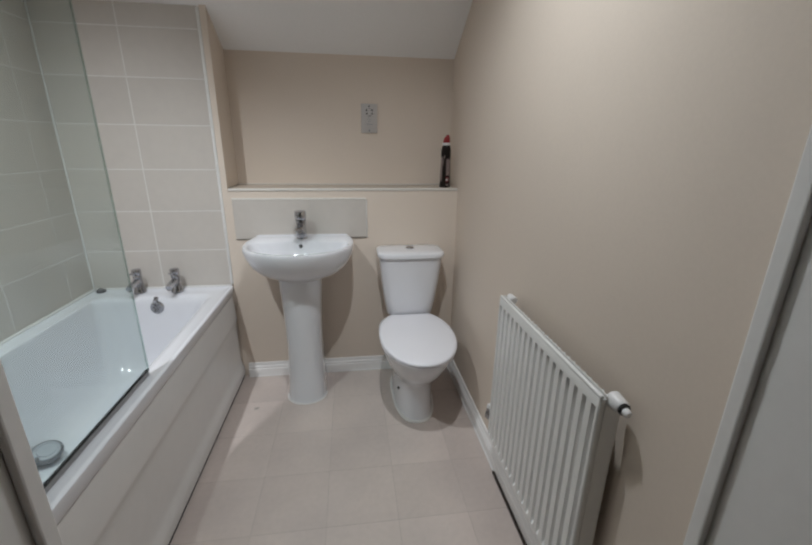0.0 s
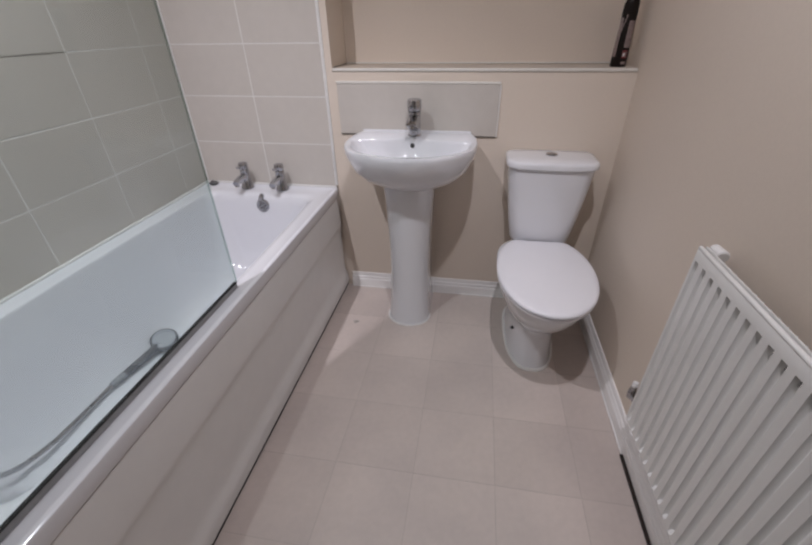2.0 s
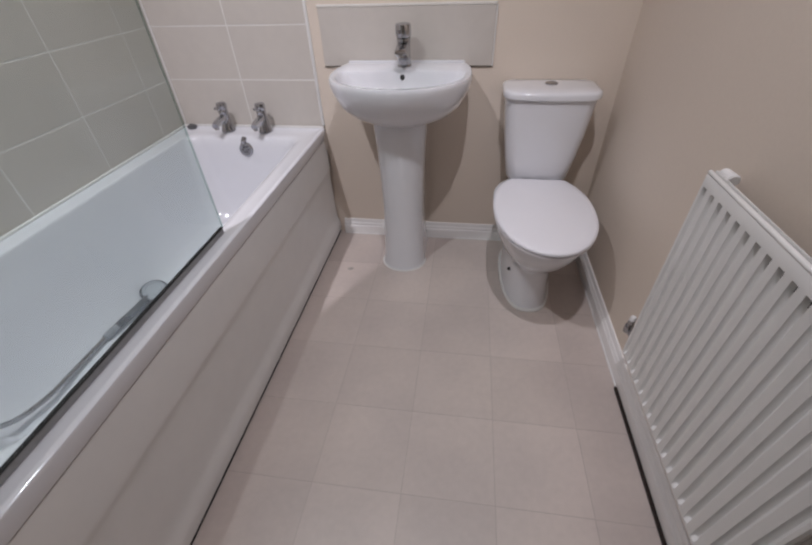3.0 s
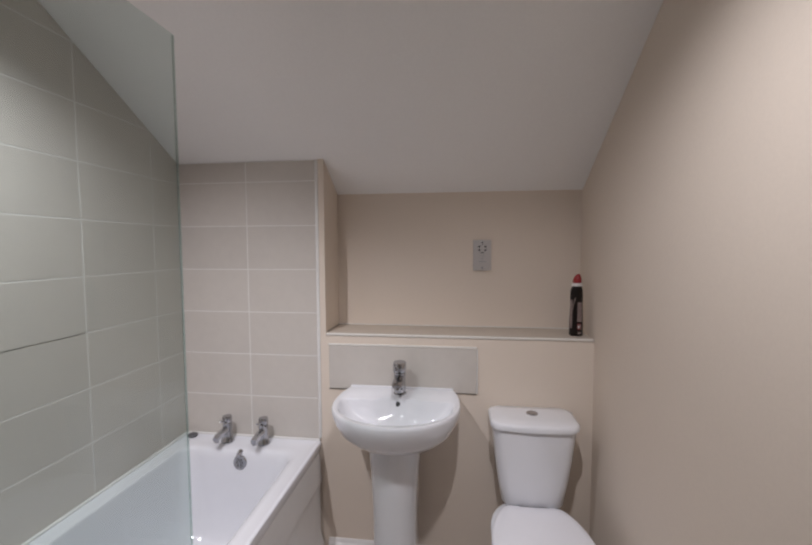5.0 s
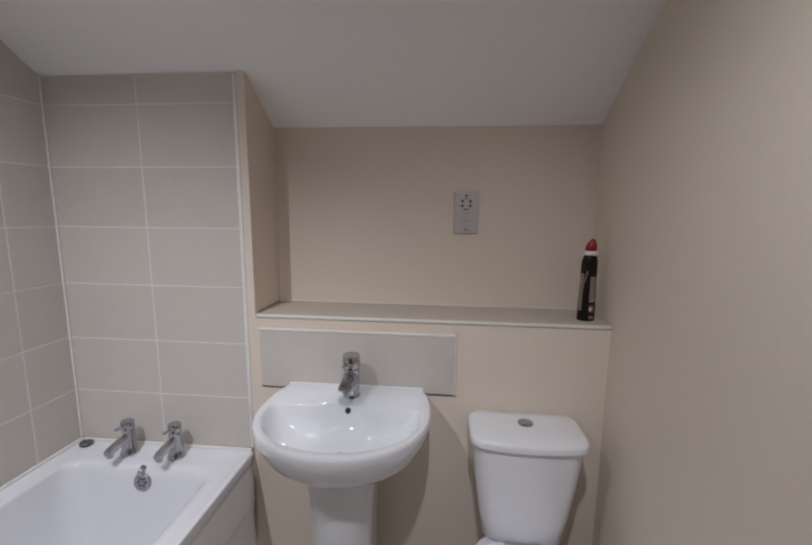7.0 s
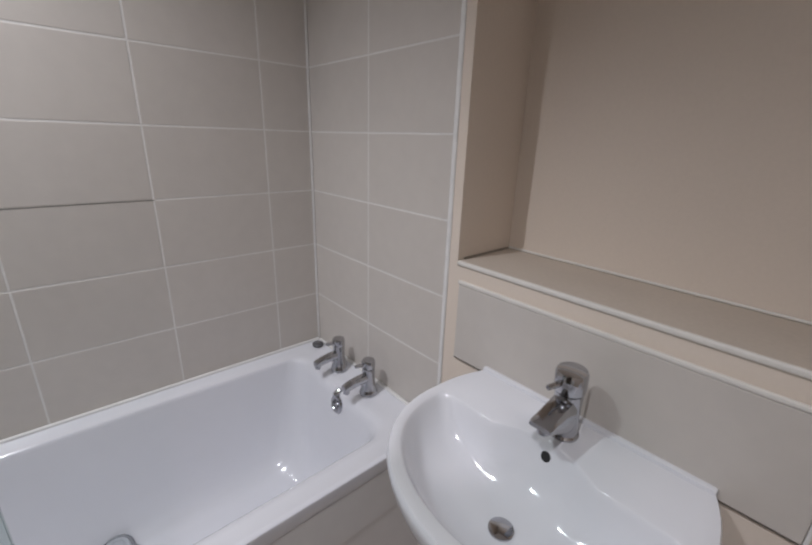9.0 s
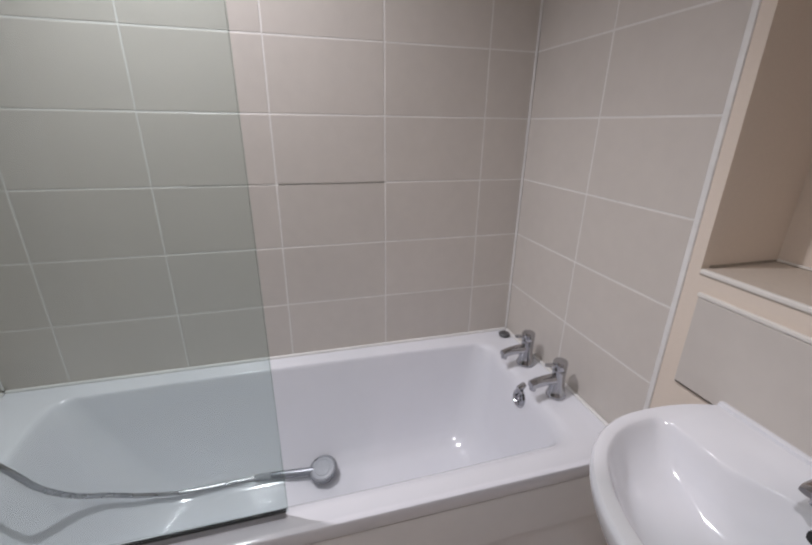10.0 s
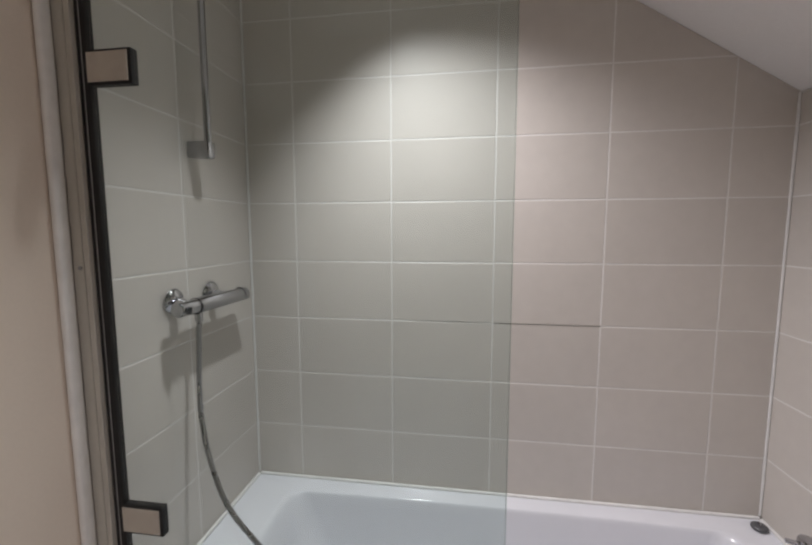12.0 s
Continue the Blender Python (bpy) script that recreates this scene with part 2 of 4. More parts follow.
bm = bmesh.new()
box(bm, -0.008, 0.915, -1.85, -1.708, 0, 2.5)
box(bm, 1.882, 1.897, -1.85, -1.708, 0, 2.5)
box(bm, 0.915, 1.882, -1.85, -1.708, 2.05, 2.5)
wall_south = tagged(part("wall_south", bm, M_WALL), "magnolia wall with the open doorway and a tiled shower end", "wall", kind="structure")

bm = bmesh.new()
box(bm, 0.05, 0.20, -3.3, -1.85, 0, 2.5)
box(bm, 2.50, 2.65, -3.3, -1.85, 0, 2.5)
box(bm, 0.05, 2.65, -3.45, -3.3, 0, 2.5)
box(bm, 2.05, 2.65, -1.85, -1.70, 0, 2.5)
tagged(part("wall_hall", bm, M_WALL), "plain magnolia walls of the landing outside", "wall", kind="structure")

# flat ceiling that folds down into a slope towards the niche
fold = (1.862 - CEILING) / 0.62
bm = bmesh.new()
sect = [(-1.708, CEILING), (fold, CEILING), (0.213, ceiling_height(0.213)), (0.213, 2.499), (-1.708, 2.499)]
loft(bm, [[Vector((x, y, z)) for y, z in sect] for x in (-0.008, 1.897)])
ceiling = tagged(part("ceiling", bm, M_CEIL), "white painted ceiling sloping down over the niche", "ceiling", kind="structure")
tagged(part("ceiling_hall", one_box(0.2, 2.5, -3.3, -1.85, 2.4, 2.5), M_CEIL), "white painted landing ceiling", "ceiling", kind="structure")

# niche shelf in a darker tone than the wall paint
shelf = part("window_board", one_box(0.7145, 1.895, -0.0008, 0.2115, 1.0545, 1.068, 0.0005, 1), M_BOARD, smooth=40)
tagged(shelf, "darker greyish magnolia shelf board in the niche above the basin", "shelf", kind="structure")
caulk = bmesh.new()
box(caulk, 0.7145, 1.895, -0.0045, 0.0060, 1.0575, 1.0692, 0.0035, 3)
box(caulk, 0.715, 1.895, 0.2065, 0.2125, 1.0682, 1.0745, 0.0025, 3)
tagged(part("trim_niche", caulk, M_TRIM, smooth=60), "thin bead of off-white caulk along the shelf", "trim", kind="structure")

tagged(part("trim_stained", one_box(0.7132, 0.719, 0.02, 0.205, 1.0682, 1.073, 0.002), M_MOULD), "mould-stained caulk bead in the niche corner", "trim", kind="structure")

# skirting board with an ogee top
SKIRT = [(0.0, 0.0), (0.018, 0.0), (0.018, 0.044), (0.017, 0.047), (0.0125, 0.050), (0.0155, 0.055), (0.0145, 0.061), (0.009, 0.066), (0.0085, 0.072), (0.0065, 0.080), (0.004, 0.083), (0.0, 0.083)]
bm = bmesh.new()
extrude_profile(bm, SKIRT, 0.715, 1.897, lambda s, o, u: (s, -o, u))
extrude_profile(bm, SKIRT, -1.70, -0.016, lambda s, o, u: (1.897 - o, s, u))
tagged(part("baseboard", bm, M_GLOSS, smooth=40), "white gloss skirting board with a moulded top", "skirting", kind="structure")
bm = bmesh.new()
box(bm, 1.8735, 1.8788, -0.866, -0.022, 0.0005, 0.005, 0.0015)
box(bm, 0.715, 1.875, -0.0235, -0.0182, 0.0005, 0.004, 0.0015)
# dark brown strip along the skirting foot where the white bead stops
tagged(part("trim_dark_strip", one_box(1.8695, 1.8795, -1.688, -0.868, 0.0004, 0.0075, 0.001, 1), M_STRIP), "dark brown strip at the skirting foot past the end of the sealant", "gap", kind="structure")
tagged(part("trim_floor", bm, M_SILICONE), "white sealant bead where the skirting meets the vinyl", "trim", kind="structure")

# door lining
bm = bmesh.new()
box(bm, 0.915, 0.945, -1.858, -1.700, 0, 2.02, 0.002)
box(bm, 1.861, 1.882, -1.858, -1.700, 0, 2.02, 0.002)
box(bm, 0.915, 1.882, -1.858, -1.700, 2.0202, 2.05, 0.002)
box(bm, 0.9452, 0.956, -1.724, -1.7005, 0, 2.0198, 0.003)
box(bm, 1.848, 1.8608, -1.724, -1.7005, 0, 2.0198, 0.003)
box(bm, 0.9562, 1.8478, -1.724, -1.7005, 2.006, 2.0198, 0.003)
tagged(part("door_frame", bm, M_GLOSS), "white gloss door lining with stops", "door frame", kind="structure")
bm = bmesh.new()
box(bm, 0.860, 0.930, -1.7075, -1.690, 0, 2.035, 0.004)
box(bm, 1.868, 1.8945, -1.7075, -1.690, 0, 2.035, 0.004)
box(bm, 0.860, 1.8945, -1.7075, -1.690, 2.0355, 2.105, 0.004)
tagged(part("architrave", bm, M_GLOSS), "white gloss architrave round the doorway", "architrave", kind="structure")

# ---- bath ----
RIM = 0.557


def bowed_ring(x0, x1, y0, y1, r, z, bow=0.0, cuts=8):
    """A rounded rectangle whose two long sides are narrowest at their ends and bow outwards in between."""
    ring = rounded_ring(x0, x1, y0, y1, r, z)
    out = []
    for a, b in zip(ring, ring[1:] + ring[:1]):
        out.append(a)
        if abs(a.x - b.x) < 1e-6 and abs(a.y - b.y) > 0.3:
            out += [a.lerp(b, k / cuts) for k in range(1, cuts)]
    mid, half, cx = (y0 + y1) / 2, (y1 - y0) / 2, (x0 + x1) / 2
    for v in out:
        v.x += (1 if v.x < cx else -1) * bow * ((v.y - mid) / half) ** 2 * min(1.0, abs(v.x - cx) / 0.2)
    return out


bath = thing("bath", (0.35, -0.85, 0), "white acrylic bath along the tiled wall, empty", "bath")
bm = bmesh.new()
rings = [bowed_ring(0.012, 0.664, -1.688, -0.012, 0.012, 0.5002),
         bowed_ring(0.003, 0.6735, -1.697, -0.003, 0.012, 0.5002),
         bowed_ring(0.003, 0.6745, -1.697, -0.003, 0.012, 0.503),
         bowed_ring(0.003, 0.6865, -1.697, -0.003, 0.012, 0.549),
         bowed_ring(0.005, 0.6845, -1.695, -0.005, 0.012, 0.5545),
         bowed_ring(0.010, 0.679, -1.690, -0.010, 0.012, RIM),
         bowed_ring(0.016, 0.671, -1.684, -0.016, 0.012, RIM),
         bowed_ring(0.020, 0.666, -1.680, -0.020, 0.012, RIM - 0.003),
         bowed_ring(0.061, 0.637, -1.556, -0.085, 0.06, RIM - 0.003, 0.012),
         bowed_ring(0.0645, 0.630, -1.546, -0.104, 0.06, RIM - 0.0045, 0.012),
         bowed_ring(0.0668, 0.616, -1.538, -0.117, 0.06, 0.5490, 0.012),
         bowed_ring(0.0685, 0.604, -1.530, -0.126, 0.063, 0.538, 0.012),
         bowed_ring(0.0730, 0.594, -1.516, -0.133, 0.068, 0.51, 0.011),
         bowed_ring(0.0795, 0.587, -1.500, -0.139, 0.074, 0.47, 0.010),
         bowed_ring(0.0895, 0.578, -1.471, -0.149, 0.08, 0.41, 0.009),
         bowed_ring(0.1005, 0.568, -1.437, -0.161, 0.088, 0.35, 0.007),
         bowed_ring(0.1140, 0.557, -1.402, -0.174, 0.095, 0.285, 0.005),
         bowed_ring(0.133, 0.542, -1.362, -0.196, 0.11, 0.220, 0.003),
         bowed_ring(0.160, 0.520, -1.315, -0.232, 0.115, 0.180, 0.0),
         bowed_ring(0.195, 0.485, -1.255, -0.272, 0.11, 0.163, 0.0),
         bowed_ring(0.260, 0.420, -1.130, -0.360, 0.075, 0.158, 0.0)]
loft(bm, rings, cap_first=False)
part("tub", bm, M_ACRYLIC, bath, smooth=38)
of_pose = axis_pose((0.350, -0.135, 0.500), (0.350, -0.27, 0.524))
overflow = part("overflow", lathe(bmesh.new(), [(0.020, -0.008), (0.031, -0.003), (0.032, 0.002), (0.028, 0.006), (0.022, 0.0065), (0.020, 0.004), (0.006, 0.004), (0.004, 0.007)], of_pose, 28), M_CHROME, bath, "chrome overflow cover with round holes", 35)
bm = bmesh.new()
for k in range(6):
    a = math.pi * k / 3
    c = of_pose @ Vector((0.0125 * math.cos(a), 0.0125 * math.sin(a), 0.0035))
    d = of_pose @ Vector((0.0125 * math.cos(a), 0.0125 * math.sin(a), 0.0050))
    rod(bm, c, d, 0.0042, n=12)
part("hole", bm, M_DARK, overflow)
part("clip", rod(bmesh.new(), (0.346, -0.116, 0.543), (0.346, -0.142, 0.533), 0.012, 0.010, 16, 0.002), M_CHROME, bath, "chrome plug chain stud", 40)

bm = bmesh.new()
prof = [(0.655, 0.015), (0.686, 0.015), (0.689, 0.018), (0.6895, 0.045), (0.688, 0.060), (0.684, 0.074), (0.680, 0.086), (0.677, 0.098), (0.675, 0.114), (0.6743, 0.135),
        (0.6735, 0.285), (0.6737, 0.312), (0.6745, 0.330), (0.6765, 0.343), (0.6790, 0.352), (0.6808, 0.360), (0.6812, 0.370), (0.6770, 0.440), (0.6705, 0.4955), (0.655, 0.4955)]
loft(bm, [[Vector((x, y, z)) for x, z in prof] for y in (-1.697, -1.2, -0.6, -0.004)])
bath_panel = part("side_panel", bm, M_PANEL, bath, "off-white plastic side panel with a recessed field", 40)
part("gap", one_box(0.652, 0.6675, -1.695, -0.006, 0.4957, 0.5001), M_DARK, bath_panel, "thin dark gap under the rim")
# black strip fills the gap under the panel to paint its shade
part("gap_shade", one_box(0.655, 0.6855, -1.697, -0.004, 0.0, 0.0148), M_SEAL_SHADE, bath_panel, "recessed black strip painting the shade of the gap at the floor")

part("fixing_clip", one_box(0.6892, 0.6918, -0.757, -0.746, 0.030, 0.041, 0.001, 1), M_WHITEPL, bath_panel, "tiny white fixing clip")

bm = bmesh.new()
box(bm, 0.0005, 0.012, -1.690, -0.006, RIM - 0.002, RIM + 0.008, 0.003)
box(bm, 0.012, 0.679, -0.011, -0.0005, RIM - 0.002, RIM + 0.007, 0.003)
box(bm, 0.012, 0.679, -1.6995, -1.688, RIM - 0.002, RIM + 0.008, 0.003)
tagged(part("trim_sealant", bm, M_SILICONE), "white silicone sealant between bath rim and tiles", "sealant", kind="structure")

plug = thing("bath_plug", (0.045, -0.037, RIM), "dark grey rubber bath plug lying on the bath rim", "bath plug")
part("disc", lathe(bmesh.new(), [(0.017, 0.0), (0.021, 0.004), (0.022, 0.010), (0.019, 0.013), (0.006, 0.014)], pose(0.052, -0.036, RIM - 0.002)), M_PLUG, plug, smooth=35)
part("loop", tube(bmesh.new(), [Vector((0.052 + 0.008 * math.cos(a), -0.037, RIM + 0.011 + 0.009 * math.sin(a))) for a in [math.pi * k / 10 for k in range(11)]], 0.002, 8), M_CHROME, plug)


def bath_tap(x, y, group):
    tap = thing("bath_tap", (x, y, RIM), "chrome pillar bath tap with a short lever handle", "tap", group)
    z = RIM
    part("body", lathe(bmesh.new(), [(0.030, 0.0), (0.030, 0.005), (0.027, 0.010), (0.0235, 0.030), (0.0205, 0.050), (0.0200, 0.075), (0.0205, 0.088), (0.0195, 0.092)], pose(x, y, z)), M_CHROME, tap, smooth=40)
    part("spout", loft(bmesh.new(), [[Vector((x + w * cx, y + dy, z + zc + h * cz)) for cx, cz in ((1, -.7), (1, .7), (.7, 1), (-.7, 1), (-1, .7), (-1, -.7), (-.7, -1), (.7, -1))]
                                     for dy, zc, w, h in ((0.0, 0.060, 0.0150, 0.013), (-0.04, 0.059, 0.0142, 0.012), (-0.07, 0.055, 0.0138, 0.011), (-0.094, 0.050, 0.0130, 0.009))]), M_CHROME, tap, smooth=50)
    part("nozzle", rod(bmesh.new(), (x, y - 0.082, z + 0.048), (x, y - 0.086, z + 0.032), 0.0105, 0.0100), M_CHROME, tap, smooth=40)
    cap = part("handle", lathe(bmesh.new(), [(0.0195, 0.0925), (0.0215, 0.095), (0.0215, 0.116), (0.019, 0.121), (0.010, 0.123)], pose(x, y, z)), M_CHROME, tap, smooth=40)
    part("lever", rod(bmesh.new(), (x - 0.002, y - 0.014, z + 0.106), (x - 0.007, y - 0.047, z + 0.109), 0.0065, 0.0055, 12, 0.0015), M_CHROME, cap, smooth=40)
    return tap


bath_tap(0.247, -0.060, "bath taps")
bath_tap(0.427, -0.062, "bath taps")

# ---- shower screen ----
screen = thing("shower_screen", (0.640, -1.25, RIM), "hinged clear glass bath shower screen with dark seals", "shower screen")
GX = 0.640
part("pane", one_box(GX - 0.003, GX + 0.003, -1.640, -0.862, RIM + 0.0125, 1.965, 0.001, 1), M_GLASS, screen, "clear pane with a faint green tint")
part("edge", one_box(GX - 0.0031, GX + 0.0031, -0.8619, -0.8602, RIM + 0.013, 1.965), M_EDGE, screen, "polished greenish glass edge")
part("bottom_seal", one_box(GX - 0.004, GX + 0.004, -1.640, -0.866, RIM - 0.003, RIM + 0.014, 0.002), M_GASKET, screen, "dark grey rubber strip along the bath rim")
part("seal_lip", one_box(GX - 0.0050, GX + 0.0050, -1.640, -0.864, RIM + 0.0135, RIM + 0.0158, 0.0005, 1), M_SEAL_SHADE, screen, "black upper lip of the bottom seal")
seal = bmesh.new()
box(seal, GX - 0.009, GX + 0.007, -1.662, -1.638, RIM + 0.02, 1.965, 0.003)
hinge_seal = part("hinge_seal", seal, M_SEAL_SHADE, screen, "black vertical rubber seal")
# thin grey strip stands in for the highlight along the black seal
part("streak", one_box(GX + 0.0065, GX + 0.0086, -1.6520, -1.6500, RIM + 0.024, 1.96, 0.0008, 1), M_GASKET, hinge_seal, "grey streak painting the highlight down the seal")
profile = part("wall_profile", one_box(GX - 0.014, GX + 0.0165, -1.6995, -1.6755, RIM + 0.006, 1.975, 0.002), M_ALU, screen, "off-white aluminium wall channel")
part("frame_profile", one_box(GX - 0.014, GX + 0.0160, -1.6740, -1.6625, RIM + 0.008, 1.973, 0.001, 1), M_ALU, screen, "off-white aluminium frame upright")
part("gap", one_box(GX - 0.012, GX + 0.0120, -1.6754, -1.6741, RIM + 0.008, 1.972), M_DARK, profile, "thin dark joint in the channel")
part("screw", rod(bmesh.new(), (GX + 0.0165, -1.6815, 1.395), (GX + 0.0195, -1.6815, 1.395), 0.004, n=12), M_GASKET, profile)
for z0 in (0.835, 1.738):
    hinge = part("hinge", one_box(GX - 0.010, GX + 0.007, -1.640, -1.550, z0, z0 + 0.064, 0.002), M_SEAL_SHADE, screen, "black framed hinge clamp")
    part("cover", one_box(GX + 0.0072, GX + 0.0095, -1.6415, -1.5555, z0 + 0.005, z0 + 0.059, 0.0008, 1), M_CLAMP, hinge, "grey hinge cover plate")

# ---- shower ----
mixer = thing("shower_mixer", (0.32, -1.70, 1.27), "chrome thermostatic shower bar valve on the tiled wall", "shower valve")
bm = bmesh.new()
BZ, BY = 1.268, -1.648
lathe(bm, [(0.016, 0.0), (0.0195, 0.003), (0.0195, 0.066), (0.0215, 0.069), (0.0215, 0.276), (0.0218, 0.279), (0.0218, 0.305), (0.018, 0.309)], axis_pose((0.447, BY, BZ + 0.002), (0.137, BY, BZ - 0.002)), 28)
bar = part("bar", bm, M_CHROME, mixer, smooth=40)
for x in (0.378, 0.168):
    part("ring", rod(bmesh.new(), (x + 0.0018, BY, BZ), (x - 0.0018, BY, BZ), 0.0223, n=28), M_DARK, bar, "thin black ring joint")
for x in (0.399, 0.245):
    part("wall_plate", lathe(bmesh.new(), [(0.034, 0.0), (0.034, 0.004), (0.030, 0.011), (0.020, 0.017), (0.015, 0.019), (0.015, 0.046)], axis_pose((x, -1.6995, 1.285), (x, -1.648, 1.272))), M_CHROME, mixer, smooth=40)
part("outlet", rod(bmesh.new(), (0.366, BY, BZ - 0.018), (0.366, BY, BZ - 0.042), 0.011), M_CHROME, mixer, smooth=40)
part("stop_button", rod(bmesh.new(), (0.432, BY + 0.018, BZ), (0.432, BY + 0.0245, BZ), 0.009), M_DARK, mixer)

hose_path = spline([(0.366, BY, BZ - 0.040), (0.372, -1.648, 1.16), (0.396, -1.634, 0.950), (0.431, -1.556, 0.765), (0.428, -1.452, 0.625), (0.385, -1.434, 0.515), (0.312, -1.420, 0.405), (0.236, -1.386, 0.310), (0.193, -1.325, 0.242), (0.176, -1.240, 0.208), (0.168, -1.155, 0.197), (0.164, -1.07, 0.194), (0.163, -0.985, 0.193)], 14)
hose = thing("shower_hose", (0.372, BY, 1.2), "ribbed steel shower hose hanging into the bath", "shower hose")
part("tube", tube(bmesh.new(), hose_path, lambda i: 0.0075 if i % 2 else 0.0066, 10), M_HOSE, hose, smooth=60)
hand_shower = thing("hand_shower", (0.19, -0.85, 0.17), "grey chrome shower head lying in the bath", "shower head")
hp = spline([(0.163, -0.990, 0.193), (0.170, -0.93, 0.194), (0.180, -0.865, 0.196), (0.187, -0.805, 0.199)], 6)
part("handle", tube(bmesh.new(), hp, lambda i: 0.0095 + 0.0040 * math.sin(min(i, 12) * 0.12), 14), M_HEAD, hand_shower, smooth=60)
part("connector", lathe(bmesh.new(), [(0.0085, 0.0), (0.0122, 0.004), (0.0126, 0.030), (0.0118, 0.032), (0.0128, 0.034), (0.0124, 0.052), (0.0100, 0.056)], axis_pose((0.1625, -1.005, 0.193), (0.171, -0.92, 0.194)), 18), M_GREYPL, hand_shower, "dark grey threaded hose connector", 40)
hpose = Matrix.Translation((0.193, -0.774, 0.196)) @ pose(0, 0, 0, 12, 16, 0)
part("head", lathe(bmesh.new(), [(0.022, -0.016), (0.041, -0.007), (0.049, 0.006), (0.049, 0.013), (0.045, 0.017)], hpose, 28), M_HEAD, hand_shower, smooth=40)
part("spray_plate", lathe(bmesh.new(), [(0.040, 0.0165), (0.039, 0.0195), (0.031, 0.0205), (0.030, 0.0185), (0.027, 0.0185), (0.026, 0.0210), (0.012, 0.0220)], hpose, 28), M_SPRAY, hand_shower, "pale grey spray face with a ring groove", 40)

rail = thing("shower_rail", (0.295, -1.70, 1.95), "chrome shower riser rail fixed to the tiled wall", "shower rail")
part("pole", rod(bmesh.new(), (0.293, -1.645, 1.665), (0.293, -1.645, 2.28), 0.0095, n=18), M_CHROME, rail, smooth=40)
for z in (1.668, 2.24):
    part("bracket", one_box(0.278, 0.310, -1.6995, -1.632, z, z + 0.045, 0.005), M_CHROME, rail, smooth=40)

# ---- basin ----
BX, BRIM = 1.068, 0.826
basin = thing("wash_basin", (BX, -0.2, 0), "white ceramic wash basin on a full pedestal", "basin")


def basin_outline(grow, z, ycentre=-0.16, back=1.0):
    """D-shaped outline: a straight back against the wall and a round front."""
    pts = []
    for k in range(33):
        a = math.pi * k / 32
        pts.append((0.262 * math.cos(a), -0.175 - 0.245 * math.sin(a) ** 0.9))
    for k in range(1, 7):
        pts.append((-0.262 + 0.034 * (k / 6) ** 2.5, -0.175 + 0.172 * k / 6))
    for k in range(1, 8):
        pts.append((-0.228 + 0.456 * k / 8, -0.003))
    for k in range(6, 0, -1):
        pts.append((0.262 - 0.034 * (k / 6) ** 2.5, -0.175 + 0.172 * k / 6))
    return [Vector((BX + x * grow, max(ycentre + (y - ycentre) * grow, ycentre + (y - ycentre) * back) if y > ycentre else ycentre + (y - ycentre) * grow, z)) for x, y in pts]


def bowl_ring(hx, back, front, z, corner=0.03, dip=0.0):
    """The bowl's D-shaped opening, point for point beside the outline."""
    side = back - dip
    mid = side - corner
    pts = []
    for k in range(33):
        a = math.pi * k / 32
        pts.append((hx * math.cos(a), mid - (mid - front) * math.sin(a) ** 0.85))
    for k in range(1, 7):
        a = math.pi / 2 * k / 6
        pts.append((-hx + corner * (1 - math.cos(a)), mid + corner * math.sin(a)))
    for k in range(1, 8):
        x = -(hx - corner) + 2 * (hx - corner) * k / 8
        f = min(1.0, max(0.0, (abs(x) - 0.03) / 0.06))
        pts.append((x, back - dip * f * f * (3 - 2 * f)))
    for k in range(6, 0, -1):
        a = math.pi / 2 * k / 6
        pts.append((hx - corner * (1 - math.cos(a)), mid + corner * math.sin(a)))
    return [Vector((BX + x, y, z)) for x, y in pts]


bm = bmesh.new()
rings = [basin_outline(0.40, 0.652, back=0.9), basin_outline(0.52, 0.664, back=0.95), basin_outline(0.74, 0.694, back=0.98), basin_outline(0.88, 0.730, back=1), basin_outline(0.965, 0.775, back=1),
         basin_outline(0.992, 0.798, back=1), basin_outline(1.0, 0.813, back=1), basin_outline(0.997, 0.821, back=1), basin_outline(0.985, BRIM, back=0.995)]
rings += [bowl_ring(0.240, -0.110, -0.393, BRIM - 0.001, 0.028, 0.040), bowl_ring(0.236, -0.113, -0.389, BRIM - 0.004, 0.028, 0.040), bowl_ring(0.231, -0.116, -0.385, BRIM - 0.012, 0.030, 0.039),
          bowl_ring(0.218, -0.125, -0.374, 0.790, 0.034, 0.036), bowl_ring(0.196, -0.139, -0.355, 0.760, 0.040, 0.028), bowl_ring(0.150, -0.168, -0.325, 0.735, 0.045, 0.012),
          bowl_ring(0.090, -0.200, -0.290, 0.722, 0.03), bowl_ring(0.024, -0.230, -0.270, 0.716, 0.01)]
loft(bm, rings)
bowl = part("bowl", bm, M_CERAMIC, basin, smooth=50)
part("overflow_hole", lathe(bmesh.new(), [(0.0105, 0.0), (0.0105, 0.003), (0.008, 0.004)], axis_pose((BX - 0.002, -0.121, 0.795), (BX - 0.002, -0.160, 0.806)), 18), M_DARK, bowl, "dark round overflow hole")
part("waste", lathe(bmesh.new(), [(0.022, 0.0), (0.022, 0.004), (0.018, 0.005), (0.006, 0.006)], pose(BX, -0.250, 0.716), 22), M_CHROME, bowl, smooth=40)
bm = bmesh.new()
box(bm, BX - 0.236, BX + 0.232, -0.020, -0.0025, 0.820, 0.833, 0.005)
part("upstand", bm, M_CERAMIC, bowl, smooth=40)


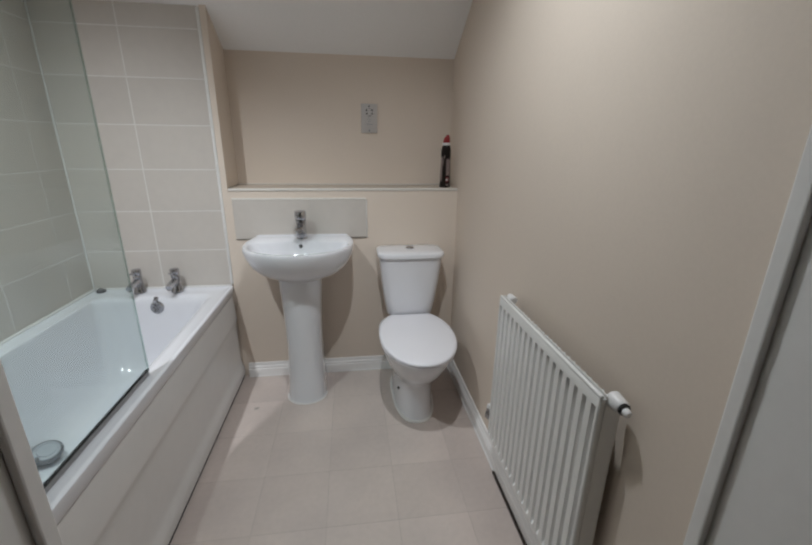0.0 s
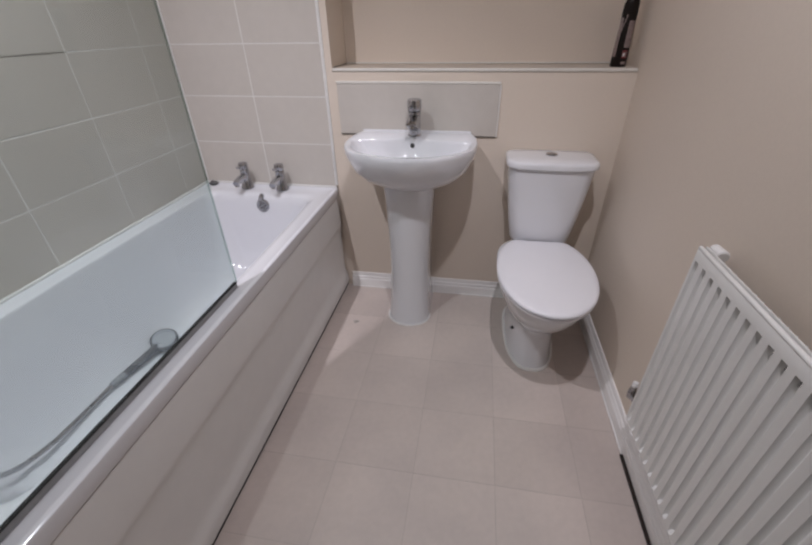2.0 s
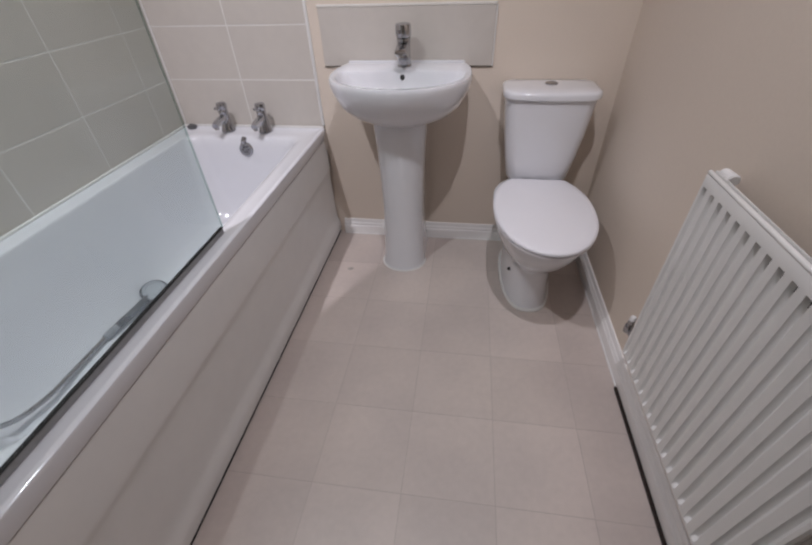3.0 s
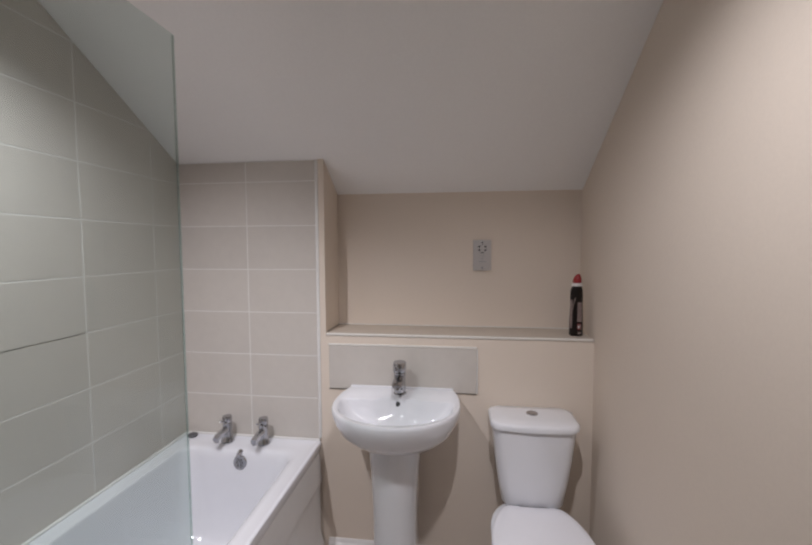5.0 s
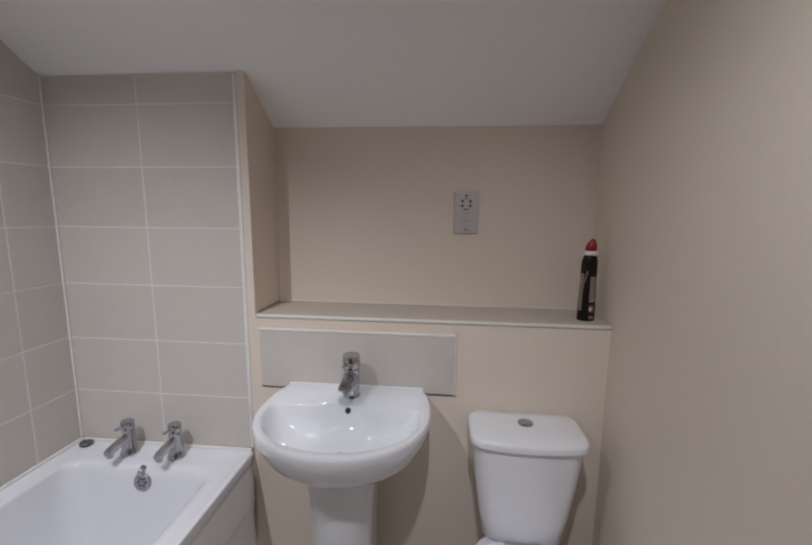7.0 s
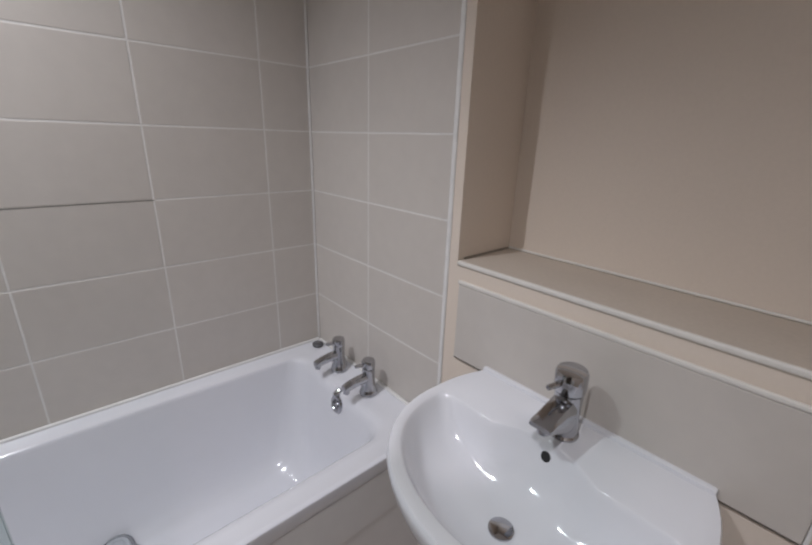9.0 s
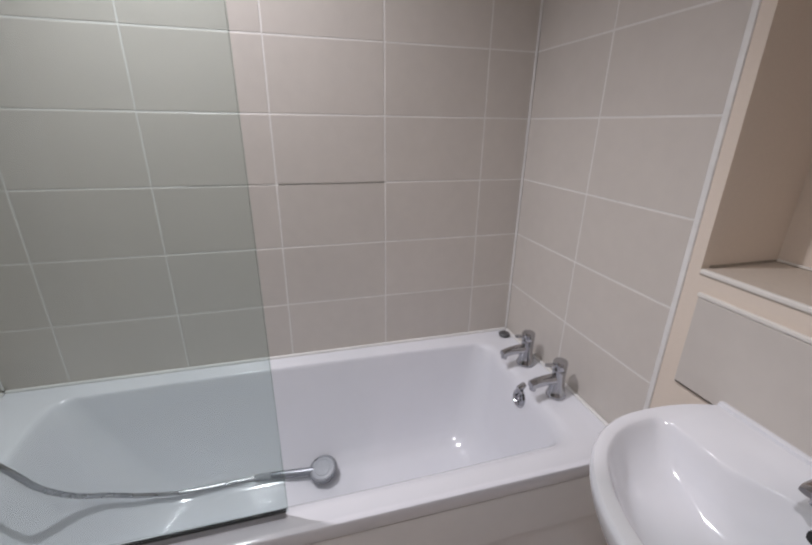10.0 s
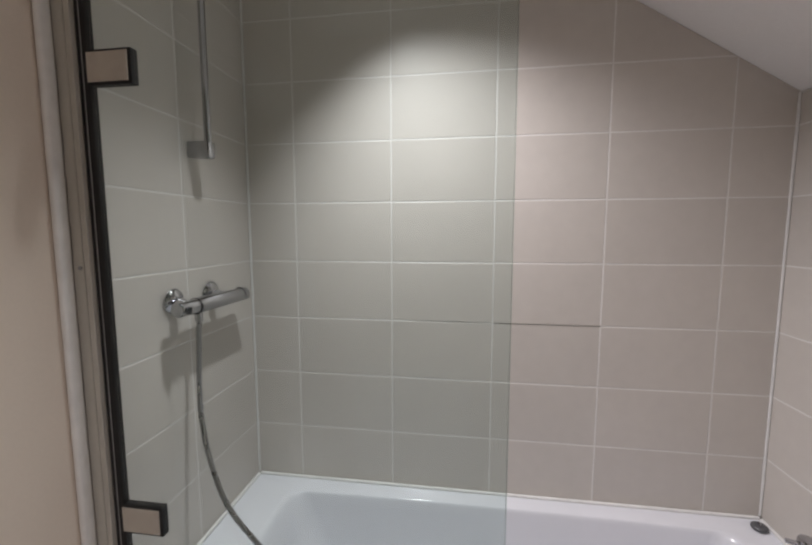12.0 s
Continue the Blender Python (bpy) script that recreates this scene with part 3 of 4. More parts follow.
def pedestal_ring(hw, front, back, z):
    pts = []
    for k in range(25):
        a = math.pi * k / 24
        pts.append(Vector((BX - 0.005 + hw * math.cos(a), front + hw * 1.02 - hw * 1.02 * math.sin(a) ** 0.85, z)))
    pts.append(Vector((BX - 0.005 - hw * 0.96, back, z)))
    pts.append(Vector((BX - 0.005 + hw * 0.96, back, z)))
    return pts


bm = bmesh.new()
loft(bm, [pedestal_ring(0.098, -0.311, -0.04, 0.0), pedestal_ring(0.096, -0.308, -0.04, 0.02), pedestal_ring(0.091, -0.292, -0.05, 0.10), pedestal_ring(0.088, -0.280, -0.055, 0.25),
          pedestal_ring(0.091, -0.282, -0.055, 0.42), pedestal_ring(0.098, -0.290, -0.055, 0.56), pedestal_ring(0.104, -0.298, -0.05, 0.645), pedestal_ring(0.104, -0.296, -0.05, 0.676)])
part("pedestal", bm, M_CERAMIC, basin, smooth=50)
bm = bmesh.new()
tube(bm, [p + Vector((0, 0, 0.002)) for p in pedestal_ring(0.101, -0.315, -0.05, 0.0)[:25]], 0.0045, 8)
part("bead", bm, M_SILICONE, basin, "white sealant bead at the foot", 60)

tap = thing("basin_mixer_tap", (BX + 0.001, -0.072, BRIM), "chrome basin mixer tap with a short lever", "tap")
TX, TY, TZ = BX + 0.001, -0.072, BRIM
lean = Matrix.Translation((TX, TY, TZ)) @ pose(0, 0, 0, 4, 0, 0)
part("body", lathe(bmesh.new(), [(0.028, 0.0), (0.028, 0.004), (0.0245, 0.008), (0.0240, 0.066), (0.0255, 0.092), (0.0250, 0.096)], lean, 28), M_CHROME, tap, smooth=40)
bm = bmesh.new()
sections = [(0.004, 0.018, 0.090, 0.0225), (-0.020, 0.020, 0.089, 0.0225), (-0.045, 0.031, 0.084, 0.0222), (-0.070, 0.044, 0.077, 0.0218), (-0.092, 0.053, 0.070, 0.0212), (-0.100, 0.057, 0.066, 0.0200)]
loft(bm, [[Vector((TX + w * cx, TY + dy, TZ + low + (top - low) * cz)) for cx, cz in ((0.92, 0.08), (1, 0.3), (1, 0.75), (0.8, 0.95), (0.4, 1), (-0.4, 1), (-0.8, 0.95), (-1, 0.75), (-1, 0.3), (-0.92, 0.08), (-0.6, 0), (0.6, 0))] for dy, low, top, w in sections])
part("spout", bm, M_CHROME, tap, smooth=40)
part("nozzle", rod(bmesh.new(), (TX, TY - 0.084, TZ + 0.056), (TX, TY - 0.086, TZ + 0.044), 0.0105), M_CHROME, tap, smooth=40)
cap = part("handle", lathe(bmesh.new(), [(0.0245, 0.0975), (0.0275, 0.100), (0.0285, 0.110), (0.0285, 0.136), (0.026, 0.141), (0.014, 0.143)], lean, 28), M_CHROME, tap, smooth=40)
part("lever", rod(bmesh.new(), (TX - 0.005, TY - 0.020, TZ + 0.118), (TX - 0.016, TY - 0.062, TZ + 0.117), 0.0065, 0.005, 12, 0.0015), M_CHROME, cap, smooth=40)

# ---- splashback ----
splash = thing("splashback", (1.07, 0, 0.92), "greige tile splashback with white edging above the basin", "splashback")
part("grout", one_box(0.730, 1.400, -0.0068, -0.0004, 0.813, 1.0115), M_GROUT, splash)
part("tile", one_box(0.729, 1.4007, -0.008, -0.0006, 0.812, 1.012, 0.0012, 1), M_TILE, splash)
bm = bmesh.new()
box(bm, 0.726, 1.404, -0.0095, -0.0005, 1.0125, 1.0225, 0.003)
part("edging", bm, M_TRIM, splash, "white plastic edge trim")
part("edging", one_box(1.4015, 1.4075, -0.0085, -0.0005, 0.809, 1.0122, 0.003), M_SILICONE, splash, "white plastic edge trim")
part("joint", one_box(0.729, 1.401, -0.0055, -0.0005, 0.8075, 0.8118), M_JOINT, splash, "dark open joint under the tiles")

# ---- toilet ----
CX = 1.619
toilet = thing("toilet", (CX, -0.35, 0), "white close-coupled toilet with the lid closed", "toilet")


def egg(hw, front, back, z, n=40, square=0.75, cx=CX, blunt=1.0, wide=0.40):
    mid = back - (back - front) * wide
    pts = []
    for k in range(n):
        a = 2 * math.pi * k / n
        c, s = math.cos(a), math.sin(a)
        power = blunt if s < 0 else square
        reach = (mid - front) if s < 0 else (back - mid)
        pts.append(Vector((cx + hw * math.copysign(abs(c) ** power, c), mid + reach * math.copysign(abs(s) ** power, s), z)))
    return pts


bm = bmesh.new()
loft(bm, [egg(0.101, -0.522, -0.055, 0.0, blunt=0.78), egg(0.100, -0.519, -0.055, 0.015, blunt=0.78), egg(0.096, -0.503, -0.055, 0.06, blunt=0.78), egg(0.097, -0.492, -0.055, 0.13, blunt=0.78), egg(0.100, -0.500, -0.055, 0.18, blunt=0.78), egg(0.114, -0.535, -0.055, 0.215, blunt=0.85), egg(0.136, -0.588, -0.06, 0.255, blunt=0.9),
          egg(0.155, -0.632, -0.07, 0.300, blunt=0.92), egg(0.168, -0.664, -0.085, 0.345, blunt=0.92), egg(0.174, -0.682, -0.10, 0.380, blunt=0.92), egg(0.175, -0.686, -0.10, 0.392, blunt=0.92), egg(0.169, -0.678, -0.11, 0.398, blunt=0.92)])
part("pan", bm, M_CERAMIC, toilet, smooth=50)
bm = bmesh.new()
loft(bm, [rounded_ring(CX - 0.10, CX + 0.10, -0.215, -0.008, 0.03, z) for z in (0.33, 0.409)])
part("shelf", bm, M_CERAMIC, toilet, smooth=50)
part("fixing_cap", rod(bmesh.new(), (CX - 0.076, -0.400, 0.123), (CX - 0.089, -0.409, 0.124), 0.008, 0.006, 14), M_DARK, toilet, "dark screw hole in the foot")
part("bead", loft(bmesh.new(), [egg(0.108, -0.530, -0.05, 0.0004, blunt=0.78), egg(0.108, -0.530, -0.05, 0.006, blunt=0.78), egg(0.104, -0.525, -0.052, 0.010, blunt=0.78), egg(0.098, -0.516, -0.055, 0.011, blunt=0.78)]), M_SILICONE, toilet, "white sealant bead round the foot", 60)


def seat_ring(grow, z):
    """The seat's outline: a round front and a short straight back, grown or shrunk about its middle."""
    ring = egg(0.181, -0.707, -0.131, z, 64, 0.98, blunt=0.96, wide=0.50)
    for p in ring:
        p.y = min(p.y, -0.186)
        p.x, p.y = CX + (p.x - CX) * grow, -0.42 + (p.y + 0.42) * grow
    return ring


part("seat", loft(bmesh.new(), [seat_ring(0.965, 0.3985), seat_ring(0.985, 0.402), seat_ring(0.985, 0.410), seat_ring(0.97, 0.4125)]), M_SEAT, toilet, smooth=50)
part("seat_lid", loft(bmesh.new(), [seat_ring(0.98, 0.4135), seat_ring(1.0, 0.417), seat_ring(1.0, 0.423), seat_ring(0.985, 0.4275), seat_ring(0.95, 0.4305), seat_ring(0.85, 0.4325), seat_ring(0.6, 0.4340), seat_ring(0.3, 0.4346)]), M_SEAT, toilet, smooth=50)
for dx in (-0.075, 0.075):
    part("hinge", rod(bmesh.new(), (CX + dx - 0.018, -0.183, 0.414), (CX + dx + 0.018, -0.183, 0.414), 0.010, n=14, soft=0.002), M_SEAT, toilet, smooth=40)


def tank_ring(hw, front, back, z, bow=0.022):
    pts = []
    for p in rounded_ring(CX + 0.006 - hw, CX + 0.006 + hw, front, back, 0.042, z, 7):
        u = (p.x - CX - 0.006) / hw
        if p.y < (front + back) / 2:
            p.y -= bow * (1 - u * u)
        pts.append(p)
    # extra points along back and front make the bow round
    out = []
    for i, (a, b) in enumerate(zip(pts, pts[1:] + pts[:1])):
        out.append(a)
        if i in (7, 23):
            for k in range(1, 9):
                q = a.lerp(b, k / 9)
                u = (q.x - CX - 0.006) / hw
                if i == 23:
                    q.y = front - bow * (1 - u * u)
                out.append(q)
    return out


bm = bmesh.new()
loft(bm, [tank_ring(0.118, -0.155, -0.012, 0.409), tank_ring(0.124, -0.160, -0.010, 0.416), tank_ring(0.138, -0.166, -0.008, 0.50), tank_ring(0.152, -0.172, -0.006, 0.60), tank_ring(0.162, -0.177, -0.005, 0.70), tank_ring(0.165, -0.179, -0.005, 0.735)])
part("cistern", bm, M_CERAMIC, toilet, smooth=50)
bm = bmesh.new()
loft(bm, [tank_ring(0.168, -0.183, -0.004, 0.7355), tank_ring(0.174, -0.189, -0.003, 0.739), tank_ring(0.175, -0.190, -0.003, 0.754), tank_ring(0.171, -0.187, -0.004, 0.761), tank_ring(0.162, -0.180, -0.008, 0.7645), tank_ring(0.10, -0.14, -0.04, 0.7665, 0.012)])
part("cistern_lid", bm, M_CERAMIC, toilet, smooth=50)
button = part("flush_button", lathe(bmesh.new(), [(0.024, 0.0), (0.024, 0.004), (0.021, 0.006), (0.019, 0.0045), (0.005, 0.004)], pose(CX + 0.008, -0.085, 0.7655), 26), M_CHROME, toilet, "chrome dual flush button", 40)

# ---- radiator ----
RY0, RY1, RZ0, RZ1, RX = -1.480, -0.897, 0.222, 0.802, 1.822
radiator = thing("radiator", (1.87, -1.18, 0.22), "white enamelled panel radiator with vertical flutes", "radiator")
bm = bmesh.new()
PITCH, GROOVE, FLUTES = 0.0342, 0.0125, 17
flute_y = [RY1 - 0.011 - k * PITCH for k in range(FLUTES)]
# across the panel: place, setback of the plain ends, depth of the flute
ycols = [(RY1, 0.004, 0.0), (RY1 - 0.003, 0.0, 0.0)]
for y in flute_y:
    ycols += [(y - dy, 0.0, deep * GROOVE) for dy, deep in ((0.0, 0.0), (0.002, 0.62), (0.005, 0.95), (0.0085, 1.0), (0.012, 0.8), (0.0155, 0.0))]
ycols += [(RY0 + 0.003, 0.0, 0.0), (RY0, 0.004, 0.0)]
# up the panel: height, setback of the edge, share of the flute's depth
zrows = [(RZ0, 0.004, 0), (RZ0 + 0.004, 0, 0), (RZ0 + 0.010, 0, 0), (RZ0 + 0.020, 0, 0.8), (RZ0 + 0.034, 0, 1), (RZ1 - 0.058, 0, 0.9), (RZ1 - 0.053, 0, 1.1), (RZ1 - 0.036, 0, 1.1), (RZ1 - 0.033, 0, 0), (RZ1 - 0.010, 0, 0), (RZ1 - 0.006, 0.002, 0)]
grid = [[bm.verts.new((RX + max(edge, back, deep * env), y, z)) for y, back, deep in ycols] for z, edge, env in zrows]
for r0, r1 in zip(grid, grid[1:]):
    for i in range(len(ycols) - 1):
        bm.faces.new((r0[i], r0[i + 1], r1[i + 1], r1[i]))
front_panel = part("front_panel", bm, M_RAD, radiator, smooth=30)
# small dark plates paint the shade inside the openings atop the flutes
for y in flute_y:
    part("slot", one_box(RX + 0.0095, RX + 0.0105, y - 0.0118, y - 0.0038, RZ1 - 0.053, RZ1 - 0.036), M_SLOT_SHADE, front_panel)
part("top_roll", rod(bmesh.new(), (RX + 0.005, RY0 + 0.001, RZ1 - 0.005), (RX + 0.005, RY1 - 0.001, RZ1 - 0.005), 0.005, n=16, soft=0.001), M_RAD, front_panel, smooth=50)
part("back_panel", one_box(RX + 0.0148, RX + 0.0170, RY0 + 0.001, RY1 - 0.001, RZ0 + 0.001, RZ1 - 0.0005, 0.002), M_RAD, radiator)
part("seam", one_box(RX + 0.0035, RX + 0.0147, RY0 + 0.0015, RY1 - 0.0015, RZ1 - 0.016, RZ1 - 0.011), M_RAD, radiator)
bm = bmesh.new()
fins = []
n = 46
for k in range(n + 1):
    y = RY0 + 0.02 + (RY1 - RY0 - 0.04) * k / n
    fins.append((y, RX + (0.0175 if k % 2 else 0.038)))
low = [bm.verts.new((x, y, RZ0 + 0.05)) for y, x in fins]
high = [bm.verts.new((x, y, RZ1 - 0.016)) for y, x in fins]
low2 = [bm.verts.new((x + 0.0012, y, RZ0 + 0.05)) for y, x in fins]
high2 = [bm.verts.new((x + 0.0012, y, RZ1 - 0.016)) for y, x in fins]
for i in range(n):
    bm.faces.new((low[i], low[i + 1], high[i + 1], high[i]))
    bm.faces.new((low2[i + 1], low2[i], high2[i], high2[i + 1]))
    bm.faces.new((high[i], high[i + 1], high2[i + 1], high2[i]))
part("convector", bm, M_RAD, radiator, "folded white convector fins")
for y in (RY0 + 0.12, RY1 - 0.12):
    part("bracket", one_box(RX + 0.0395, 1.8965, y - 0.012, y + 0.012, RZ0 + 0.06, RZ1 - 0.14), M_RAD, radiator)
for y0 in (RY0 + 0.0025, RY1 - 0.0045):
    part("side_cover", one_box(RX + 0.0045, RX + 0.054, y0, y0 + 0.002, RZ0 + 0.012, RZ1 - 0.014), M_RAD, radiator)
part("end_plug", rod(bmesh.new(), (RX + 0.040, RY1 - 0.030, RZ1 - 0.012), (RX + 0.040, RY1 + 0.012, RZ1 - 0.012), 0.014, 0.012, 18, 0.003), M_WHITEPL, radiator, "white end plug", 40)
part("end_plug", rod(bmesh.new(), (RX + 0.036, RY0 + 0.014, RZ1 - 0.016), (RX + 0.036, RY0 - 0.024, RZ1 - 0.016), 0.019, 0.016, 20, 0.004), M_WHITEPL, radiator, "white end plug", 40)
part("collar", rod(bmesh.new(), (RX + 0.036, RY0 - 0.0242, RZ1 - 0.016), (RX + 0.036, RY0 - 0.029, RZ1 - 0.016), 0.013, n=18), M_DARK, radiator, "dark rubber collar of the bleed valve")
part("bleed_valve", rod(bmesh.new(), (RX + 0.036, RY0 - 0.0292, RZ1 - 0.018), (RX + 0.036, RY0 - 0.043, RZ1 - 0.018), 0.009, 0.0075, 16, 0.002), M_WHITEPL, radiator, "white bleed valve tip", 40)
for yv, d, vx, lift in ((RY1, 1, RX + 0.014, 0.034), (RY0, -1, RX + 0.028, 0.0)):
    zv, yb = RZ0 + 0.022 + lift, yv + d * 0.040
    valve = part("valve", lathe(bmesh.new(), [(0.009, -0.014), (0.012, -0.011), (0.012, 0.014), (0.009, 0.018), (0.009, 0.030), (0.006, 0.033)], pose(vx, yb, zv), 18), M_CHROME, radiator, "chrome radiator valve", 40)
    part("tail", rod(bmesh.new(), (vx, yv - d * 0.004, zv), (vx, yb - d * 0.008, zv), 0.008), M_CHROME, valve, smooth=40)
    part("pipe", rod(bmesh.new(), (vx, yb, zv - 0.004), (1.8965, yb, zv - 0.004), 0.0065), M_CHROME, valve, smooth=40)
    part("cap", rod(bmesh.new(), (vx, yb, zv + 0.033), (vx, yb, zv + 0.050), 0.009, 0.008, 14, 0.002), M_WHITEPL, valve, "white valve cap", 40)

# ---- niche things ----
socket = thing("shaver_socket", (1.436, 0.2, 1.43), "pale grey plastic shaver socket on the niche wall", "shaver socket")
plate = part("plate", one_box(1.392, 1.479, 0.203, 0.2125, 1.348, 1.497, 0.003), M_SOCKET, socket, smooth=40)
for dx, dz in ((-0.0145, 0.0085), (0.0145, 0.0085), (-0.0145, -0.0085), (0.0145, -0.0085)):
    part("pin_hole", rod(bmesh.new(), (1.436 + dx, 0.2025, 1.456 + dz), (1.436 + dx, 0.2035, 1.456 + dz), 0.0050, n=12), M_DARK, plate)
part("slot", one_box(1.4265, 1.4455, 0.2024, 0.2035, 1.4335, 1.4370, 0.0004, 1), M_DARK, plate, "dark narrow slot below the pin holes")
part("slot", one_box(1.4315, 1.4405, 0.2024, 0.2035, 1.4725, 1.4755, 0.0004, 1), M_DARK, plate, "dark narrow slot above the pin holes")
for z in (1.484, 1.361):
    part("screw", rod(bmesh.new(), (1.436, 0.2015, z), (1.436, 0.2035, z), 0.0045, n=12), M_HEAD, plate, "dark screw head")
for x0, x1, z in ((1.426, 1.446, 1.4180), (1.430, 1.442, 1.4050), (1.418, 1.454, 1.3915)):
    part("print", one_box(x0, x1, 0.2024, 0.2035, z, z + 0.0024), M_GREYPL, plate, "small unreadable grey print")

bottle = thing("cleaner_bottle", (1.839, 0.07, 1.068), "black toilet cleaner bottle with a red cap on the shelf", "bottle")
QX, QY, QZ = 1.839, 0.070, 1.0682


def oval(hx, hy, z, dx=0.0):
    return [Vector((QX + dx + hx * math.cos(2 * math.pi * k / 28), QY + hy * math.sin(2 * math.pi * k / 28), QZ + z)) for k in range(28)]


part("body", loft(bmesh.new(), [oval(0.026, 0.019, 0.0), oval(0.029, 0.021, 0.004), oval(0.0285, 0.021, 0.05), oval(0.027, 0.020, 0.10), oval(0.0255, 0.019, 0.14), oval(0.0265, 0.019, 0.175), oval(0.0255, 0.018, 0.20), oval(0.021, 0.016, 0.217, 0.001), oval(0.015, 0.014, 0.222, 0.001)]), M_BOTTLE, bottle, smooth=50)
part("collar", loft(bmesh.new(), [oval(0.0225, 0.018, 0.2205, 0.001), oval(0.0230, 0.019, 0.222, 0.001), oval(0.0215, 0.018, 0.231, 0.001), oval(0.016, 0.014, 0.235, 0.001)]), M_WHITEPL, bottle, "white collar ring", 40)
part("cap", loft(bmesh.new(), [oval(0.0165, 0.0150, 0.2335, 0.001), oval(0.0185, 0.0165, 0.240, 0.001), oval(0.0165, 0.015, 0.255, 0.003), oval(0.0095, 0.010, 0.268, 0.005), oval(0.004, 0.005, 0.274, 0.006)]), M_RED, bottle, "red pointed cap", 50)


def label_strip(name, mat, u0, u1, z0, z1, text):
    bm = bmesh.new()
    rows = []
    for z in (z0, z1):
        t = z / 0.2
        lift = 0.0014 if mat == M_WHITEPL or z1 - z0 < 0.019 else 0.0009
        hx, hy = 0.0285 - 0.003 * t + lift, 0.021 - 0.002 * t + lift
        rows.append([bm.verts.new((QX + hx * math.cos(a), QY + hy * math.sin(a), QZ + z)) for a in [math.pi + (u0 + (u1 - u0) * k / 8) * math.pi for k in range(9)]])
    for i in range(8):
        bm.faces.new((rows[0][i], rows[0][i + 1], rows[1][i + 1], rows[1][i]))
    return part(name, bm, mat, bottle, text)


label_strip("label", M_LABEL, 0.50, 0.78, 0.065, 0.150, "pale grey label with unreadable print")
label_strip("label", M_LABEL, 0.06, 0.24, 0.035, 0.160, "pale grey label with unreadable print")
label_strip("label", M_LABELRED, 0.50, 0.72, 0.030, 0.056, "red label patch")
label_strip("label", M_WHITEPL, 0.53, 0.60, 0.036, 0.048, "small white print on the red patch")
label_strip("label", M_LABEL, 0.62, 0.68, 0.034, 0.052, "small pale print on the red patch")
label_strip("label", M_LABEL, 0.52, 0.72, 0.010, 0.019, "pale label line")
for k in range(5):
    label_strip("print", M_LABEL, 0.20 + 0.035 * k, 0.25 + 0.035 * k, 0.105 + 0.013 * k, 0.117 + 0.013 * k, "pale slanted unreadable print")

# ---- ceiling lamps ----
for x, y, watts, lean_y, lean_x, size, beam in LAMPS:
    lamp = thing("ceiling_downlight", (x, y, CEILING), "small round recessed ceiling downlight, lit", "downlight", "ceiling downlights")
    part("ring", lathe(bmesh.new(), [(0.032, -0.0005), (0.043, -0.0005), (0.043, -0.003), (0.038, -0.006), (0.030, -0.006)], pose(x, y, CEILING), 32), M_WHITEPL, lamp, smooth=40)
    part("lens", lathe(bmesh.new(), [(0.027, -0.0062), (0.027, -0.0075), (0.015, -0.0085)], pose(x, y, CEILING), 28), M_BULB, lamp, "glowing lens")
    data = bpy.data.lights.new("downlight", "SPOT")
    data.energy, data.color, data.shadow_soft_size = watts, LAMP_COLOUR, size
    data.spot_size, data.spot_blend = radians(beam), 1.0
    ob = new("downlight_lamp", data)
    ob.location, ob.rotation_euler = (x, y, CEILING - 0.035), (radians(lean_y), radians(lean_x), 0)

# ---- tile trims at the outer edges ----
bm = bmesh.new()
box(bm, 0.6715, 0.6855, -0.003, 0.0075, RIM + 0.008, 1.853, 0.003)
tagged(part("trim_column", bm, M_SILICONE, smooth=40), "white plastic tile edging down the column", "tile trim", kind="structure")
bm = bmesh.new()
box(bm, 0.659, 0.686, -1.7075, -1.694, RIM + 0.008, 2.399, 0.006, 3)
tagged(part("trim_shower", bm, M_SILICONE, smooth=40), "white rounded plastic edging beside the shower tiles", "tile trim", kind="structure")
bm = bmesh.new()
box(bm, 0.0002, 0.0075, -0.0075, -0.0002, RIM + 0.008, 1.858, 0.003)
box(bm, 0.0002, 0.0075, -1.6998, -1.6925, RIM + 0.008, 2.39, 0.003)
tagged(part("trim_corner", bm, M_SILICONE), "white sealant line down the tiled corners", "grout", kind="structure")


# ---- wall tiles and floor tiles, piece by piece ----
def clip_top(poly, limit):
    """Cuts a polygon of (s, z) below the line z = limit(s)."""
    out = []
    for (s0, z0), (s1, z1) in zip(poly, poly[1:] + poly[:1]):
        d0, d1 = limit(s0) - z0, limit(s1) - z1
        if d0 >= 0:
            out.append((s0, z0))
        if d0 * d1 < 0:
            t = d0 / (d0 - d1)
            out.append((s0 + (s1 - s0) * t, z0 + (z1 - z0) * t))
    return out


def tile_piece(name, poly, place, parent, mat, deep=0.0078, soft=0.0012):
    bm = bmesh.new()
    cx = sum(p[0] for p in poly) / len(poly)
    cz = sum(p[1] for p in poly) / len(poly)
    rings = []
    for out, inset in ((-deep, 0.0), (-soft * 0.7, 0.0), (0.0, soft)):
        rings.append([Vector(place(s - math.copysign(min(inset, abs(s - cx)), s - cx), out, z - math.copysign(min(inset, abs(z - cz)), z - cz))) for s, z in poly])
    loft(bm, rings)
    return part(name, bm, mat, parent)


HALF = 0.0022
ROWS_Z = [RIM + 0.004] + [0.757 + 0.2017 * k for k in range(9)]
GROUT_BACK = 0.0007


